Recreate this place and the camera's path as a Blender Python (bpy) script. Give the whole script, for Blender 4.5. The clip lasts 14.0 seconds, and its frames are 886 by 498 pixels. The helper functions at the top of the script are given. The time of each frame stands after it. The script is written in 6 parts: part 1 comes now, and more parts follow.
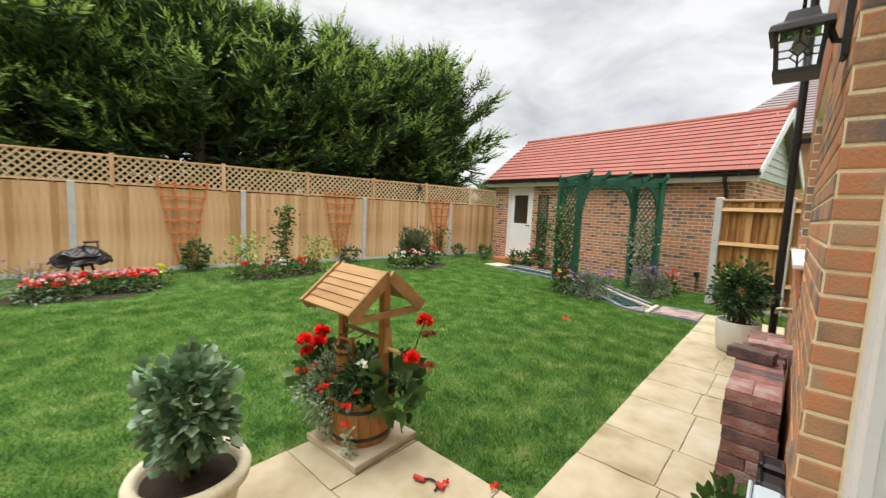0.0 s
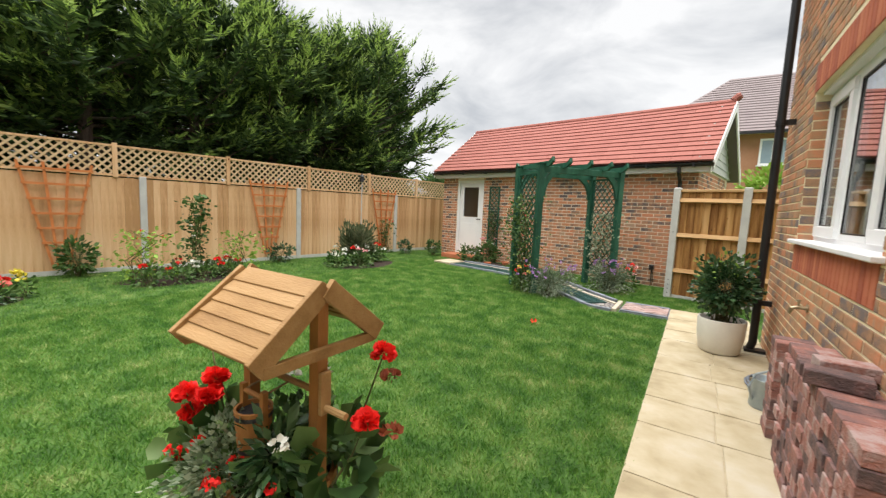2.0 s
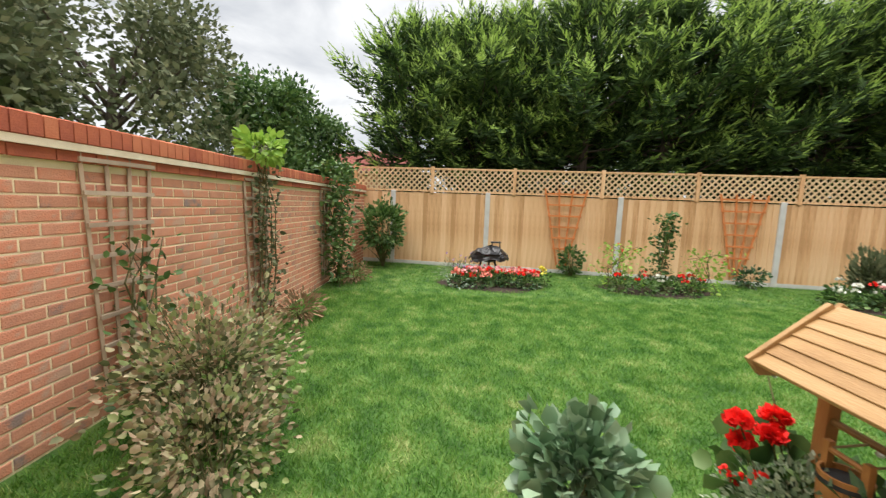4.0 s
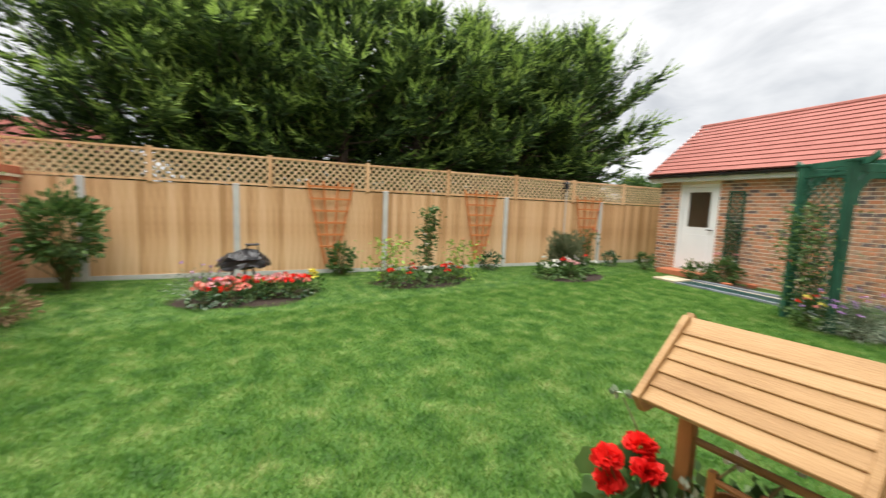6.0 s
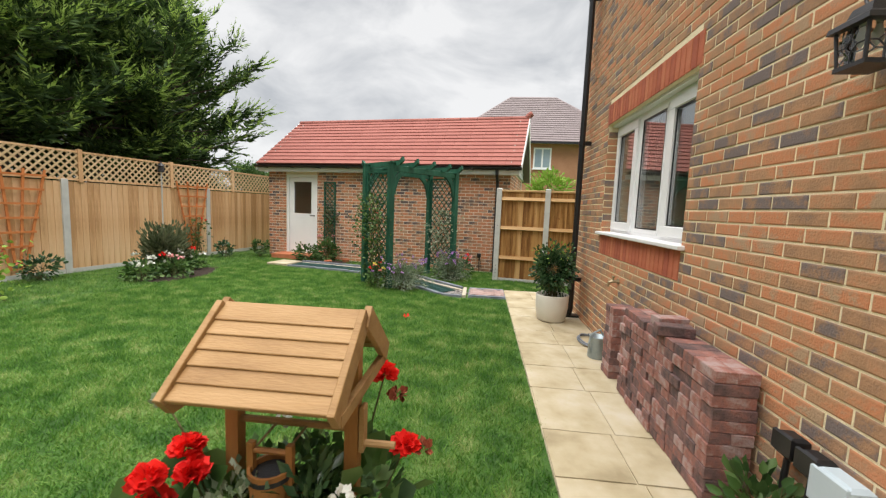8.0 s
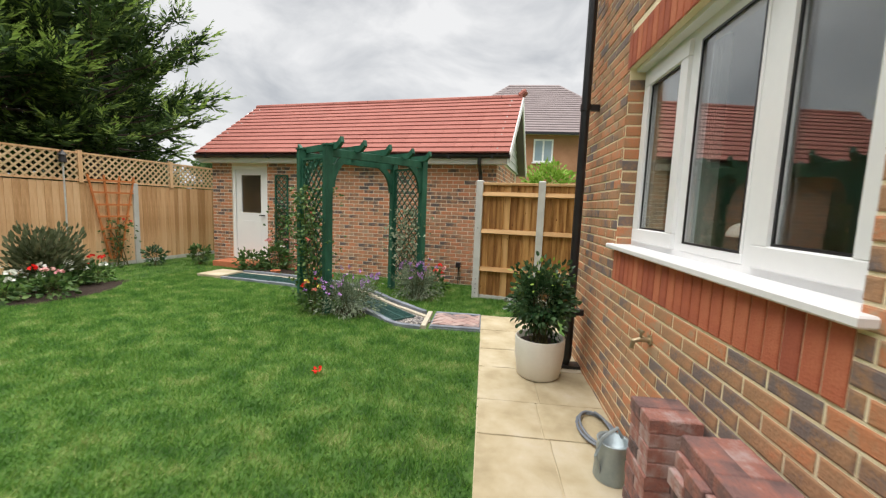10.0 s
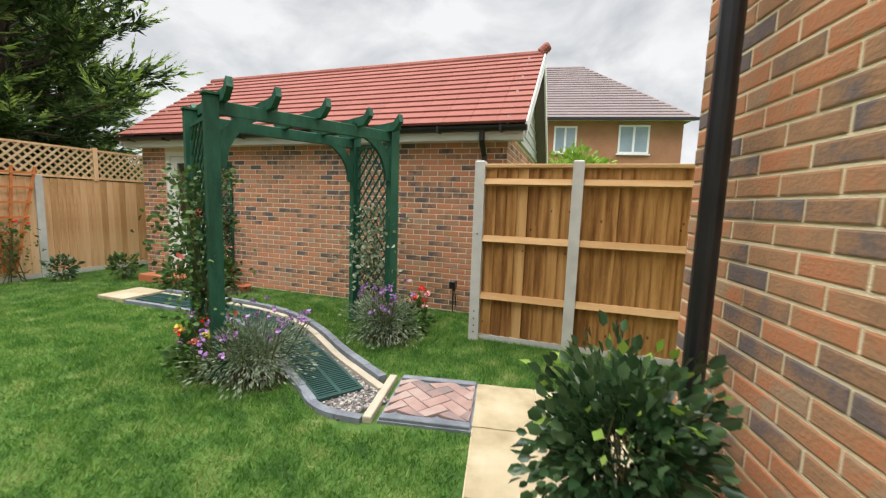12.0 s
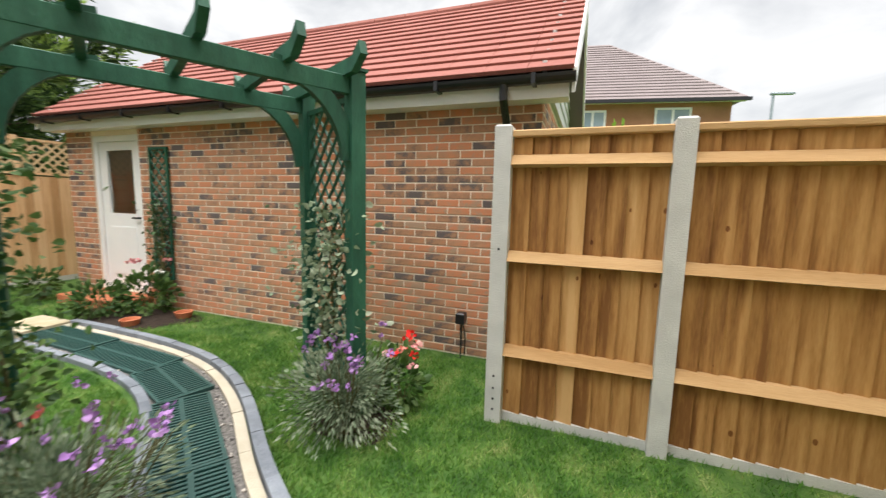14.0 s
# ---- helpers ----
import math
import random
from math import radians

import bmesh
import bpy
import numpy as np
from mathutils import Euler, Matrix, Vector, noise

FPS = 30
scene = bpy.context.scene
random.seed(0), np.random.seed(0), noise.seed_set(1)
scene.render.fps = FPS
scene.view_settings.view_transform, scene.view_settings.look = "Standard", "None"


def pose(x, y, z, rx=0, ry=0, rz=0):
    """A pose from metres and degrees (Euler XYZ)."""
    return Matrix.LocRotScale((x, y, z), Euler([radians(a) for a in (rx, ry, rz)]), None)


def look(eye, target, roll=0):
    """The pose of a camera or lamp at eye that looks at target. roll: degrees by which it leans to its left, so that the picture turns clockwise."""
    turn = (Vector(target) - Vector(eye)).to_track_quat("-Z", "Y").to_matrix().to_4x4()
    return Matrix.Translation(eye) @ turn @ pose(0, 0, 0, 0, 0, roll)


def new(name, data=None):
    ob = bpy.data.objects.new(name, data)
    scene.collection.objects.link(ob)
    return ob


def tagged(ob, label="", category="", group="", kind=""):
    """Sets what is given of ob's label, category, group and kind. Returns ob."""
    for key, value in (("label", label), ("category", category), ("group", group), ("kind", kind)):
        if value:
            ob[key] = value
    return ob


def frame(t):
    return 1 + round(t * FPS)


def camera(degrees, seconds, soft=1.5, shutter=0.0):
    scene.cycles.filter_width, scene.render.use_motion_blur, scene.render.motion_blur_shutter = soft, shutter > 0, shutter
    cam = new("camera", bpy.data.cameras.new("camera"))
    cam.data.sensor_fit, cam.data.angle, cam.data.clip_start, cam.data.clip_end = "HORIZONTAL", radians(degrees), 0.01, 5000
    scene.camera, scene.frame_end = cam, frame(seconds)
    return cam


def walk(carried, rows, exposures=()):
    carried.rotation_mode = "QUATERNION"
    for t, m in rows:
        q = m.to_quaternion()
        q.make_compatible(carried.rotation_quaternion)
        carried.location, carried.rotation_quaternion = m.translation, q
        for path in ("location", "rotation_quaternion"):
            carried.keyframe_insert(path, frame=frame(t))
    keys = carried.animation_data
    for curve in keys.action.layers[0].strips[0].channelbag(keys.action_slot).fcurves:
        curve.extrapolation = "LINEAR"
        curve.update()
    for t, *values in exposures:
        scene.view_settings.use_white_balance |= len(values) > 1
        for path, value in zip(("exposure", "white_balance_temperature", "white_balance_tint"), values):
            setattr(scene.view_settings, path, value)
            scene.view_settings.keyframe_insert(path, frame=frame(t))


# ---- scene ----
cam = camera(97.1, 14.0, 1.25, 0.25)
METRES, EYE, TILT, LEAN, TURN = 8.0, 1.42, 0.0, 0.0, 41.3
ROWS = [
    (0.0, 0.0033, -0.0029, 0.0, 0.25, -5.77, -2.49),
    (0.5, -0.0056, 0.0252, -0.0149, -8.07, -5.99, -2.58),
    (1.0, -0.0075, 0.0538, -0.0151, -10.38, -6.04, -2.54),
    (1.5, -0.0025, 0.0878, -0.0131, -10.47, -6.1, -2.5),
    (2.0, -0.009, 0.0982, -0.012, -8.25, -5.96, -2.53),
    (2.5, -0.0237, 0.0917, -0.0122, 0.86, -6.02, -2.58),
    (3.0, -0.0401, 0.0713, -0.0099, 18.65, -6.21, -2.47),
    (3.5, -0.0484, 0.0618, -0.0092, 38.83, -6.49, -2.22),
    (3.7, -0.051, 0.063, -0.0088, 44.5, -6.5, -2.2),
    (4.2, -0.064, 0.072, -0.008, 52.5, -6.5, -2.2),
    (4.7, -0.085, 0.088, -0.007, 54.0, -6.45, -2.2),
    (5.3, -0.112, 0.112, -0.006, 43.0, -6.4, -2.2),
    (5.8, -0.1275, 0.126, -0.005, 25.1, -6.3, -2.2),
    (6.0, -0.129, 0.1273, -0.0048, 15.54, -6.27, -2.2),
    (6.5, -0.1212, 0.1287, -0.0055, -8.56, -5.96, -2.27),
    (7.0, -0.1138, 0.1247, -0.005, -26.75, -5.8, -2.29),
    (7.5, -0.1101, 0.1227, -0.0047, -34.76, -5.77, -2.28),
    (8.0, -0.094, 0.1255, -0.0047, -35.68, -5.89, -2.26),
    (10.5, 0.1476, 0.2984, -0.0002, -34.38, -6.28, -2.11),
    (11.0, 0.1968, 0.345, 0.0001, -33.62, -6.33, -2.08),
    (11.5, 0.2375, 0.3942, 0.0003, -33.12, -6.42, -2.01),
    (12.0, 0.2782, 0.4412, -0.0045, -32.67, -6.5, -1.89),
    (12.5, 0.3115, 0.4908, -0.0034, -30.63, -6.65, -1.82),
    (13.0, 0.3373, 0.5363, -0.0032, -24.1, -6.82, -1.63),
    (13.5, 0.3672, 0.5731, -0.0061, -23.11, -6.88, -1.47),
    (14.0, 0.3961, 0.6036, -0.005, -30.73, -7.02, -1.35),
]
walk(cam, [(t, pose(0, 0, EYE, TILT, LEAN, TURN) @ pose(METRES * x, METRES * y, METRES * z, 90 + pitch, roll, yaw)) for t, x, y, z, yaw, pitch, roll in ROWS], [(0.0, 1.12), (2.0, 1.15), (2.5, 1.15), (3.5, 1.36), (6.0, 1.28), (7.0, 1.05), (8.0, 1.0), (10.5, 0.98), (12.0, 1.05), (13.5, 1.24), (14.0, 1.28)])

# ---- world and light ----
world = bpy.data.worlds.new("overcast_sky")
scene.world = world
world.use_nodes = True
wn, wl = world.node_tree.nodes, world.node_tree.links
wn.clear()
sky = wn.new("ShaderNodeTexSky")
sky.sky_type, sky.sun_disc = "NISHITA", False
sky.sun_elevation, sky.sun_rotation = radians(58), radians(150)
skybg = wn.new("ShaderNodeBackground")
skybg.inputs[1].default_value = 0.05
wl.new(sky.outputs[0], skybg.inputs[0])
tc = wn.new("ShaderNodeTexCoord")
mp = wn.new("ShaderNodeMapping")
mp.inputs["Scale"].default_value = (1.6, 1.6, 3.2)
cn = wn.new("ShaderNodeTexNoise")
cn.inputs["Scale"].default_value, cn.inputs["Detail"].default_value, cn.inputs["Roughness"].default_value = 2.1, 6.0, 0.55
cn.inputs["Distortion"].default_value = 0.4
cr = wn.new("ShaderNodeValToRGB")
cr.color_ramp.elements[0].position, cr.color_ramp.elements[0].color = 0.34, (0.6, 0.62, 0.65, 1)
cr.color_ramp.elements[1].position, cr.color_ramp.elements[1].color = 0.6, (1.0, 1.0, 1.0, 1)
cloud = wn.new("ShaderNodeBackground")
cloud.inputs[1].default_value = 0.47
wl.new(tc.outputs["Generated"], mp.inputs[0]), wl.new(mp.outputs[0], cn.inputs["Vector"])
wl.new(cn.outputs[0], cr.inputs[0]), wl.new(cr.outputs[0], cloud.inputs[0])
mixbg, wout = wn.new("ShaderNodeMixShader"), wn.new("ShaderNodeOutputWorld")
mixbg.inputs[0].default_value = 0.93
wl.new(skybg.outputs[0], mixbg.inputs[1]), wl.new(cloud.outputs[0], mixbg.inputs[2]), wl.new(mixbg.outputs[0], wout.inputs[0])

sun = new("sun", bpy.data.lights.new("sun", "SUN"))
sun.data.energy, sun.data.angle, sun.data.color = 3.6, radians(85), (1.0, 0.97, 0.93)
sun.matrix_world = look((-0.2, -0.4, 5), (0, 0, 0))


# ---- materials ----
def material(name, colors, scale=6.0, rough=0.8, bump=0.2, bscale=80.0, island=0.0, metal=0.0, stretch=(1, 1, 1), stops=None, spec=0.3, coat=0.0, mid=0.5, trans=0.0, knots=0.0):
    """Noise between the given colours; island: how far each piece differs from the next."""
    m = bpy.data.materials.new(name)
    m.use_nodes = True
    n, l = m.node_tree.nodes, m.node_tree.links
    p = n["Principled BSDF"]
    p.inputs["Roughness"].default_value, p.inputs["Metallic"].default_value = rough, metal
    p.inputs["Specular IOR Level"].default_value, p.inputs["Coat Weight"].default_value = spec, coat
    co, ma = n.new("ShaderNodeTexCoord"), n.new("ShaderNodeMapping")
    ma.inputs["Scale"].default_value = stretch
    geo, info = n.new("ShaderNodeNewGeometry"), n.new("ShaderNodeObjectInfo")
    add, fr = n.new("ShaderNodeMath"), n.new("ShaderNodeMath")
    add.operation, fr.operation = "ADD", "FRACT"
    l.new(geo.outputs["Random Per Island"], add.inputs[0]), l.new(info.outputs["Random"], add.inputs[1]), l.new(add.outputs[0], fr.inputs[0])
    l.new(co.outputs["Object"], ma.inputs[0])
    a, b = n.new("ShaderNodeTexNoise"), n.new("ShaderNodeTexNoise")
    a.inputs["Scale"].default_value, a.inputs["Detail"].default_value = scale, 5
    b.inputs["Scale"].default_value, b.inputs["Detail"].default_value = bscale, 3
    l.new(ma.outputs[0], a.inputs["Vector"]), l.new(ma.outputs[0], b.inputs["Vector"])
    mx = n.new("ShaderNodeMath")
    mx.operation = "MULTIPLY_ADD"
    sub = n.new("ShaderNodeMath")
    sub.operation = "SUBTRACT"
    sub.inputs[1].default_value = mid
    l.new(fr.outputs[0], sub.inputs[0])
    l.new(sub.outputs[0], mx.inputs[0])
    mx.inputs[1].default_value = island
    fine = n.new("ShaderNodeMath")
    fine.operation = "MULTIPLY_ADD"
    fine.inputs[1].default_value = 0.3
    l.new(b.outputs[0], fine.inputs[0])
    sc = n.new("ShaderNodeMath")
    sc.operation = "MULTIPLY_ADD"
    sc.inputs[1].default_value, sc.inputs[2].default_value = 1.1, -0.2
    l.new(a.outputs[0], sc.inputs[0]), l.new(sc.outputs[0], fine.inputs[2])
    l.new(fine.outputs[0], mx.inputs[2])
    ramp = n.new("ShaderNodeValToRGB")
    k = len(colors)
    while len(ramp.color_ramp.elements) < k:
        ramp.color_ramp.elements.new(0.5)
    for i, c in enumerate(colors):
        e = ramp.color_ramp.elements[i]
        e.position = stops[i] if stops else 0.2 + 0.6 * i / max(1, k - 1)
        e.color = (*c, 1)
    l.new(mx.outputs[0], ramp.inputs[0]), l.new(ramp.outputs[0], p.inputs["Base Color"])
    if knots:
        vo, lt, mk = n.new("ShaderNodeTexVoronoi"), n.new("ShaderNodeMath"), n.new("ShaderNodeMix")
        vo.inputs["Scale"].default_value = knots
        vm = n.new("ShaderNodeMapping")
        vm.inputs["Scale"].default_value = (1.0, 1.0, 0.6)
        l.new(co.outputs["Object"], vm.inputs[0]), l.new(vm.outputs[0], vo.inputs["Vector"])
        lt.operation = "LESS_THAN"
        lt.inputs[1].default_value = 0.085
        l.new(vo.outputs["Distance"], lt.inputs[0])
        mk.data_type, mk.blend_type = "RGBA", "MULTIPLY"
        mk.inputs["B"].default_value = (0.42, 0.3, 0.22, 1)
        l.new(lt.outputs[0], mk.inputs["Factor"]), l.new(ramp.outputs[0], mk.inputs["A"]), l.new(mk.outputs["Result"], p.inputs["Base Color"])
    if bump:
        bp = n.new("ShaderNodeBump")
        bp.inputs["Strength"].default_value, bp.inputs["Distance"].default_value = bump, 0.01
        l.new(b.outputs[0], bp.inputs["Height"]), l.new(bp.outputs[0], p.inputs["Normal"])
    if trans:
        tr, ms = n.new("ShaderNodeBsdfTranslucent"), n.new("ShaderNodeMixShader")
        ms.inputs[0].default_value = trans
        l.new(ramp.outputs[0], tr.inputs[0])
        l.new(p.outputs[0], ms.inputs[1]), l.new(tr.outputs[0], ms.inputs[2]), l.new(ms.outputs[0], n["Material Output"].inputs[0])
    return m


HOUSE_BRICK = material("house_brick", [(0.19, 0.15, 0.14), (0.35, 0.205, 0.12), (0.44, 0.245, 0.135), (0.55, 0.225, 0.11), (0.42, 0.28, 0.175)], 9, 0.92, 0.35, 110, 0.75, stops=[0.14, 0.32, 0.52, 0.76, 0.92])
GARAGE_BRICK = material("garage_brick", [(0.13, 0.105, 0.1), (0.36, 0.195, 0.118), (0.46, 0.24, 0.14), (0.58, 0.225, 0.115), (0.4, 0.265, 0.18)], 9, 0.92, 0.3, 110, 0.8, stops=[0.14, 0.32, 0.5, 0.75, 0.92])
WALL_BRICK = material("garden_wall_brick", [(0.27, 0.2, 0.18), (0.52, 0.24, 0.155), (0.6, 0.29, 0.19), (0.64, 0.26, 0.16), (0.55, 0.34, 0.245)], 9, 0.9, 0.5, 120, 0.75, stops=[0.02, 0.18, 0.5, 0.75, 0.95])
RED_BRICK = material("red_soldier_brick", [(0.36, 0.1, 0.06), (0.47, 0.14, 0.075), (0.54, 0.19, 0.1)], 9, 0.9, 0.4, 120, 0.6)
MORTAR = material("mortar", [(0.82, 0.7, 0.46), (0.88, 0.78, 0.55)], 20, 0.95, 0.5, 200)
MORTAR_GREY = material("grey_mortar", [(0.72, 0.61, 0.49), (0.82, 0.72, 0.6)], 20, 0.95, 0.5, 200)
CREAM = material("cream_mortar_line", [(0.7, 0.6, 0.45), (0.8, 0.7, 0.55)], 20, 0.95, 0.4, 200)
TILE = material("red_roof_tile", [(0.24, 0.08, 0.064), (0.3, 0.11, 0.088), (0.35, 0.14, 0.115)], 2, 0.85, 0.3, 90, 0.14)
GREY_TILE = material("grey_roof_tile", [(0.2, 0.165, 0.165), (0.25, 0.21, 0.21)], 2, 0.85, 0.3, 40, 0.15)
WHITE = material("white_upvc", [(0.78, 0.79, 0.8), (0.86, 0.86, 0.86)], 2, 0.35, 0.02, 40, spec=0.5)
SILL = material("white_sill", [(0.74, 0.74, 0.75), (0.84, 0.84, 0.84)], 4, 0.45, 0.05, 60, spec=0.5)
BLACK = material("black_plastic", [(0.008, 0.008, 0.01), (0.02, 0.02, 0.022)], 8, 0.35, 0.05, 90, spec=0.5)
IRON = material("black_painted_metal", [(0.012, 0.012, 0.014), (0.03, 0.03, 0.034)], 14, 0.45, 0.2, 160, spec=0.5)
CONCRETE = material("pale_concrete", [(0.46, 0.46, 0.45), (0.6, 0.6, 0.58)], 7, 0.9, 0.4, 120)
FENCE = material("new_pine_board", [(0.46, 0.26, 0.12), (0.62, 0.375, 0.195), (0.69, 0.445, 0.25), (0.76, 0.52, 0.31)], 5, 0.8, 0.25, 60, 0.5, stretch=(2.5, 2.5, 0.35), knots=5.0)
FENCE_DARK = material("treated_fence_board", [(0.2, 0.085, 0.024), (0.38, 0.19, 0.06), (0.5, 0.275, 0.1), (0.6, 0.36, 0.155)], 5, 0.8, 0.35, 60, 0.55, stretch=(4, 4, 0.3), knots=8.0)
RAIL = material("treated_fence_rail", [(0.4, 0.23, 0.095), (0.56, 0.36, 0.18)], 6, 0.8, 0.25, 60, 0.3, stretch=(0.3, 2.5, 2.5))
TRELLIS = material("tanned_trellis_lath", [(0.5, 0.36, 0.2), (0.64, 0.48, 0.29)], 8, 0.85, 0.2, 80, 0.35)
FAN = material("orange_stained_lath", [(0.5, 0.155, 0.045), (0.62, 0.23, 0.075)], 8, 0.8, 0.2, 80, 0.2)
OLD_LATH = material("weathered_lath", [(0.36, 0.27, 0.2), (0.5, 0.4, 0.31)], 8, 0.85, 0.2, 80, 0.3)
GREEN = material("dark_green_wood_stain", [(0.007, 0.05, 0.028), (0.014, 0.085, 0.05), (0.026, 0.12, 0.072)], 7, 0.6, 0.35, 60, 0.25, stretch=(2, 2, 0.6), spec=0.4)
WELL = material("honey_stained_pine", [(0.24, 0.125, 0.042), (0.34, 0.195, 0.075), (0.41, 0.25, 0.11)], 5, 0.6, 0.25, 60, 0.3, stretch=(0.6, 3, 3), spec=0.4)
WELL_DARK = material("honey_stained_post", [(0.27, 0.11, 0.03), (0.4, 0.18, 0.05)], 6, 0.6, 0.2, 60, 0.25, stretch=(3, 3, 0.6), spec=0.4)
SLAB = material("cream_paving_slab", [(0.3, 0.245, 0.15), (0.4, 0.335, 0.215), (0.46, 0.395, 0.275), (0.5, 0.45, 0.35)], 3.2, 0.85, 0.9, 14, 0.2)
JOINT = material("paving_joint_mortar", [(0.44, 0.37, 0.25), (0.54, 0.46, 0.32)], 20, 0.95, 0.5, 150)
PINK = material("pink_block_paver", [(0.2, 0.16, 0.155), (0.34, 0.22, 0.195), (0.38, 0.29, 0.26)], 6, 0.85, 0.5, 100, 0.6)
PAVER = material("purple_brick_paver", [(0.1, 0.07, 0.068), (0.21, 0.12, 0.11), (0.32, 0.14, 0.11), (0.4, 0.29, 0.27)], 14, 0.85, 0.8, 90, 0.7, stops=[0.12, 0.4, 0.62, 0.86])
KERB = material("slate_grey_edging", [(0.12, 0.135, 0.16), (0.24, 0.265, 0.3)], 8, 0.75, 0.4, 90, 0.3)
CURB = material("cream_edging", [(0.38, 0.34, 0.26), (0.5, 0.45, 0.36)], 6, 0.85, 0.3, 90, 0.2)
GRAVEL = material("dark_gravel", [(0.07, 0.065, 0.06), (0.16, 0.15, 0.14), (0.3, 0.28, 0.26)], 60, 0.95, 1.0, 140)
PEBBLE = material("grey_pebble", [(0.12, 0.11, 0.11), (0.3, 0.28, 0.27), (0.45, 0.41, 0.37)], 12, 0.8, 0.2, 90, 0.9)
GRATE = material("green_plastic_grate", [(0.012, 0.05, 0.045), (0.02, 0.075, 0.066)], 8, 0.5, 0.1, 90, spec=0.5)
SOIL = material("dark_soil", [(0.018, 0.012, 0.009), (0.05, 0.034, 0.024)], 25, 0.95, 1.0, 90)
STONEPOT = material("cream_stone_pot", [(0.42, 0.36, 0.24), (0.6, 0.53, 0.38), (0.66, 0.6, 0.46)], 6, 0.85, 0.5, 60)
WHITEPOT = material("ivory_glazed_pot", [(0.6, 0.57, 0.5), (0.7, 0.67, 0.6)], 3, 0.4, 0.06, 40, spec=0.5)
TERRA = material("terracotta", [(0.42, 0.13, 0.06), (0.54, 0.2, 0.1)], 9, 0.85, 0.3, 90)
ZINC = material("galvanised_steel", [(0.28, 0.34, 0.37), (0.42, 0.48, 0.5)], 9, 0.45, 0.1, 60, metal=0.6)
GREYBOX = material("grey_plastic", [(0.42, 0.5, 0.55), (0.5, 0.57, 0.61)], 5, 0.5, 0.03, 60)
BRASS = material("weathered_brass", [(0.3, 0.24, 0.15), (0.5, 0.42, 0.28)], 20, 0.4, 0.2, 120, metal=0.8)
BARK = material("brown_bark", [(0.06, 0.045, 0.035), (0.13, 0.1, 0.08)], 10, 0.95, 0.8, 40, stretch=(3, 3, 0.6))
STEM = material("green_brown_stem", [(0.06, 0.07, 0.02), (0.13, 0.11, 0.05)], 10, 0.8, 0.2, 60)
LAWN = material("lawn_turf", [(0.028, 0.07, 0.014), (0.055, 0.12, 0.022), (0.095, 0.16, 0.036), (0.24, 0.25, 0.1)], 4.2, 0.95, 1.0, 60, stops=[0.3, 0.48, 0.66, 0.86])
BLADE = material("grass_blade", [(0.046, 0.145, 0.018), (0.1, 0.235, 0.034), (0.18, 0.315, 0.06), (0.38, 0.41, 0.17)], 4.2, 0.65, 0.0, 5, 0.4, stops=[0.27, 0.46, 0.66, 0.86], trans=0.35)
# one foliage in two colours: shaded crown inside, sunlit sprays at the tips
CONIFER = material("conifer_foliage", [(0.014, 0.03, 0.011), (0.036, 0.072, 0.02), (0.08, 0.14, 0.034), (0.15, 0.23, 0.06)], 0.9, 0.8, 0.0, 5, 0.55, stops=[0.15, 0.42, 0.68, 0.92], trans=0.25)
CONIFER_TIP = material("lit_conifer_spray", [(0.15, 0.25, 0.045), (0.25, 0.37, 0.07), (0.35, 0.48, 0.13)], 0.9, 0.8, 0.0, 5, 0.5, trans=0.4)
OLIVE = material("dusty_green_foliage", [(0.06, 0.08, 0.035), (0.13, 0.155, 0.08), (0.22, 0.23, 0.13)], 1.5, 0.8, 0.0, 5, 0.5, trans=0.2)
LEAF = material("mid_green_leaf", [(0.03, 0.075, 0.018), (0.07, 0.145, 0.032), (0.14, 0.22, 0.065)], 4, 0.55, 0.0, 5, 0.6, trans=0.2, spec=0.4)
LIME = material("lime_leaf", [(0.16, 0.3, 0.03), (0.3, 0.45, 0.08)], 4, 0.6, 0.0, 5, 0.5, trans=0.3)
GLOSS = material("glossy_dark_leaf", [(0.018, 0.052, 0.02), (0.045, 0.1, 0.036), (0.1, 0.17, 0.075)], 4, 0.26, 0.0, 5, 0.6, spec=0.6, trans=0.1)
BLUELEAF = material("matt_blue_green_leaf", [(0.055, 0.125, 0.055), (0.145, 0.25, 0.135), (0.29, 0.4, 0.26)], 4, 0.38, 0.0, 5, 0.6, spec=0.5, trans=0.15)
GREYLEAF = material("grey_green_leaf", [(0.09, 0.135, 0.075), (0.19, 0.25, 0.155), (0.33, 0.38, 0.27)], 4, 0.75, 0.0, 5, 0.6, trans=0.2)
SILVER = material("silver_green_leaf", [(0.12, 0.18, 0.1), (0.25, 0.32, 0.2), (0.4, 0.45, 0.33)], 4, 0.7, 0.0, 5, 0.6, trans=0.2)
VARIEG = material("cream_pink_edged_leaf", [(0.09, 0.11, 0.045), (0.28, 0.19, 0.12), (0.46, 0.38, 0.25), (0.22, 0.27, 0.1)], 4, 0.7, 0.0, 5, 1.0, trans=0.2)
DRY = material("dry_tan_leaf", [(0.2, 0.13, 0.07), (0.36, 0.25, 0.14)], 4, 0.8, 0.0, 5, 0.6, trans=0.2)
RED = material("scarlet_petal", [(0.7, 0.01, 0.01), (0.92, 0.035, 0.025)], 9, 0.6, 0.0, 5, 0.5, trans=0.2)
CORAL = material("coral_petal", [(0.7, 0.12, 0.1), (0.85, 0.35, 0.28)], 9, 0.6, 0.0, 5, 0.7, trans=0.15)
PINKP = material("pink_petal", [(0.7, 0.25, 0.3), (0.85, 0.55, 0.5)], 9, 0.6, 0.0, 5, 0.7, trans=0.15)
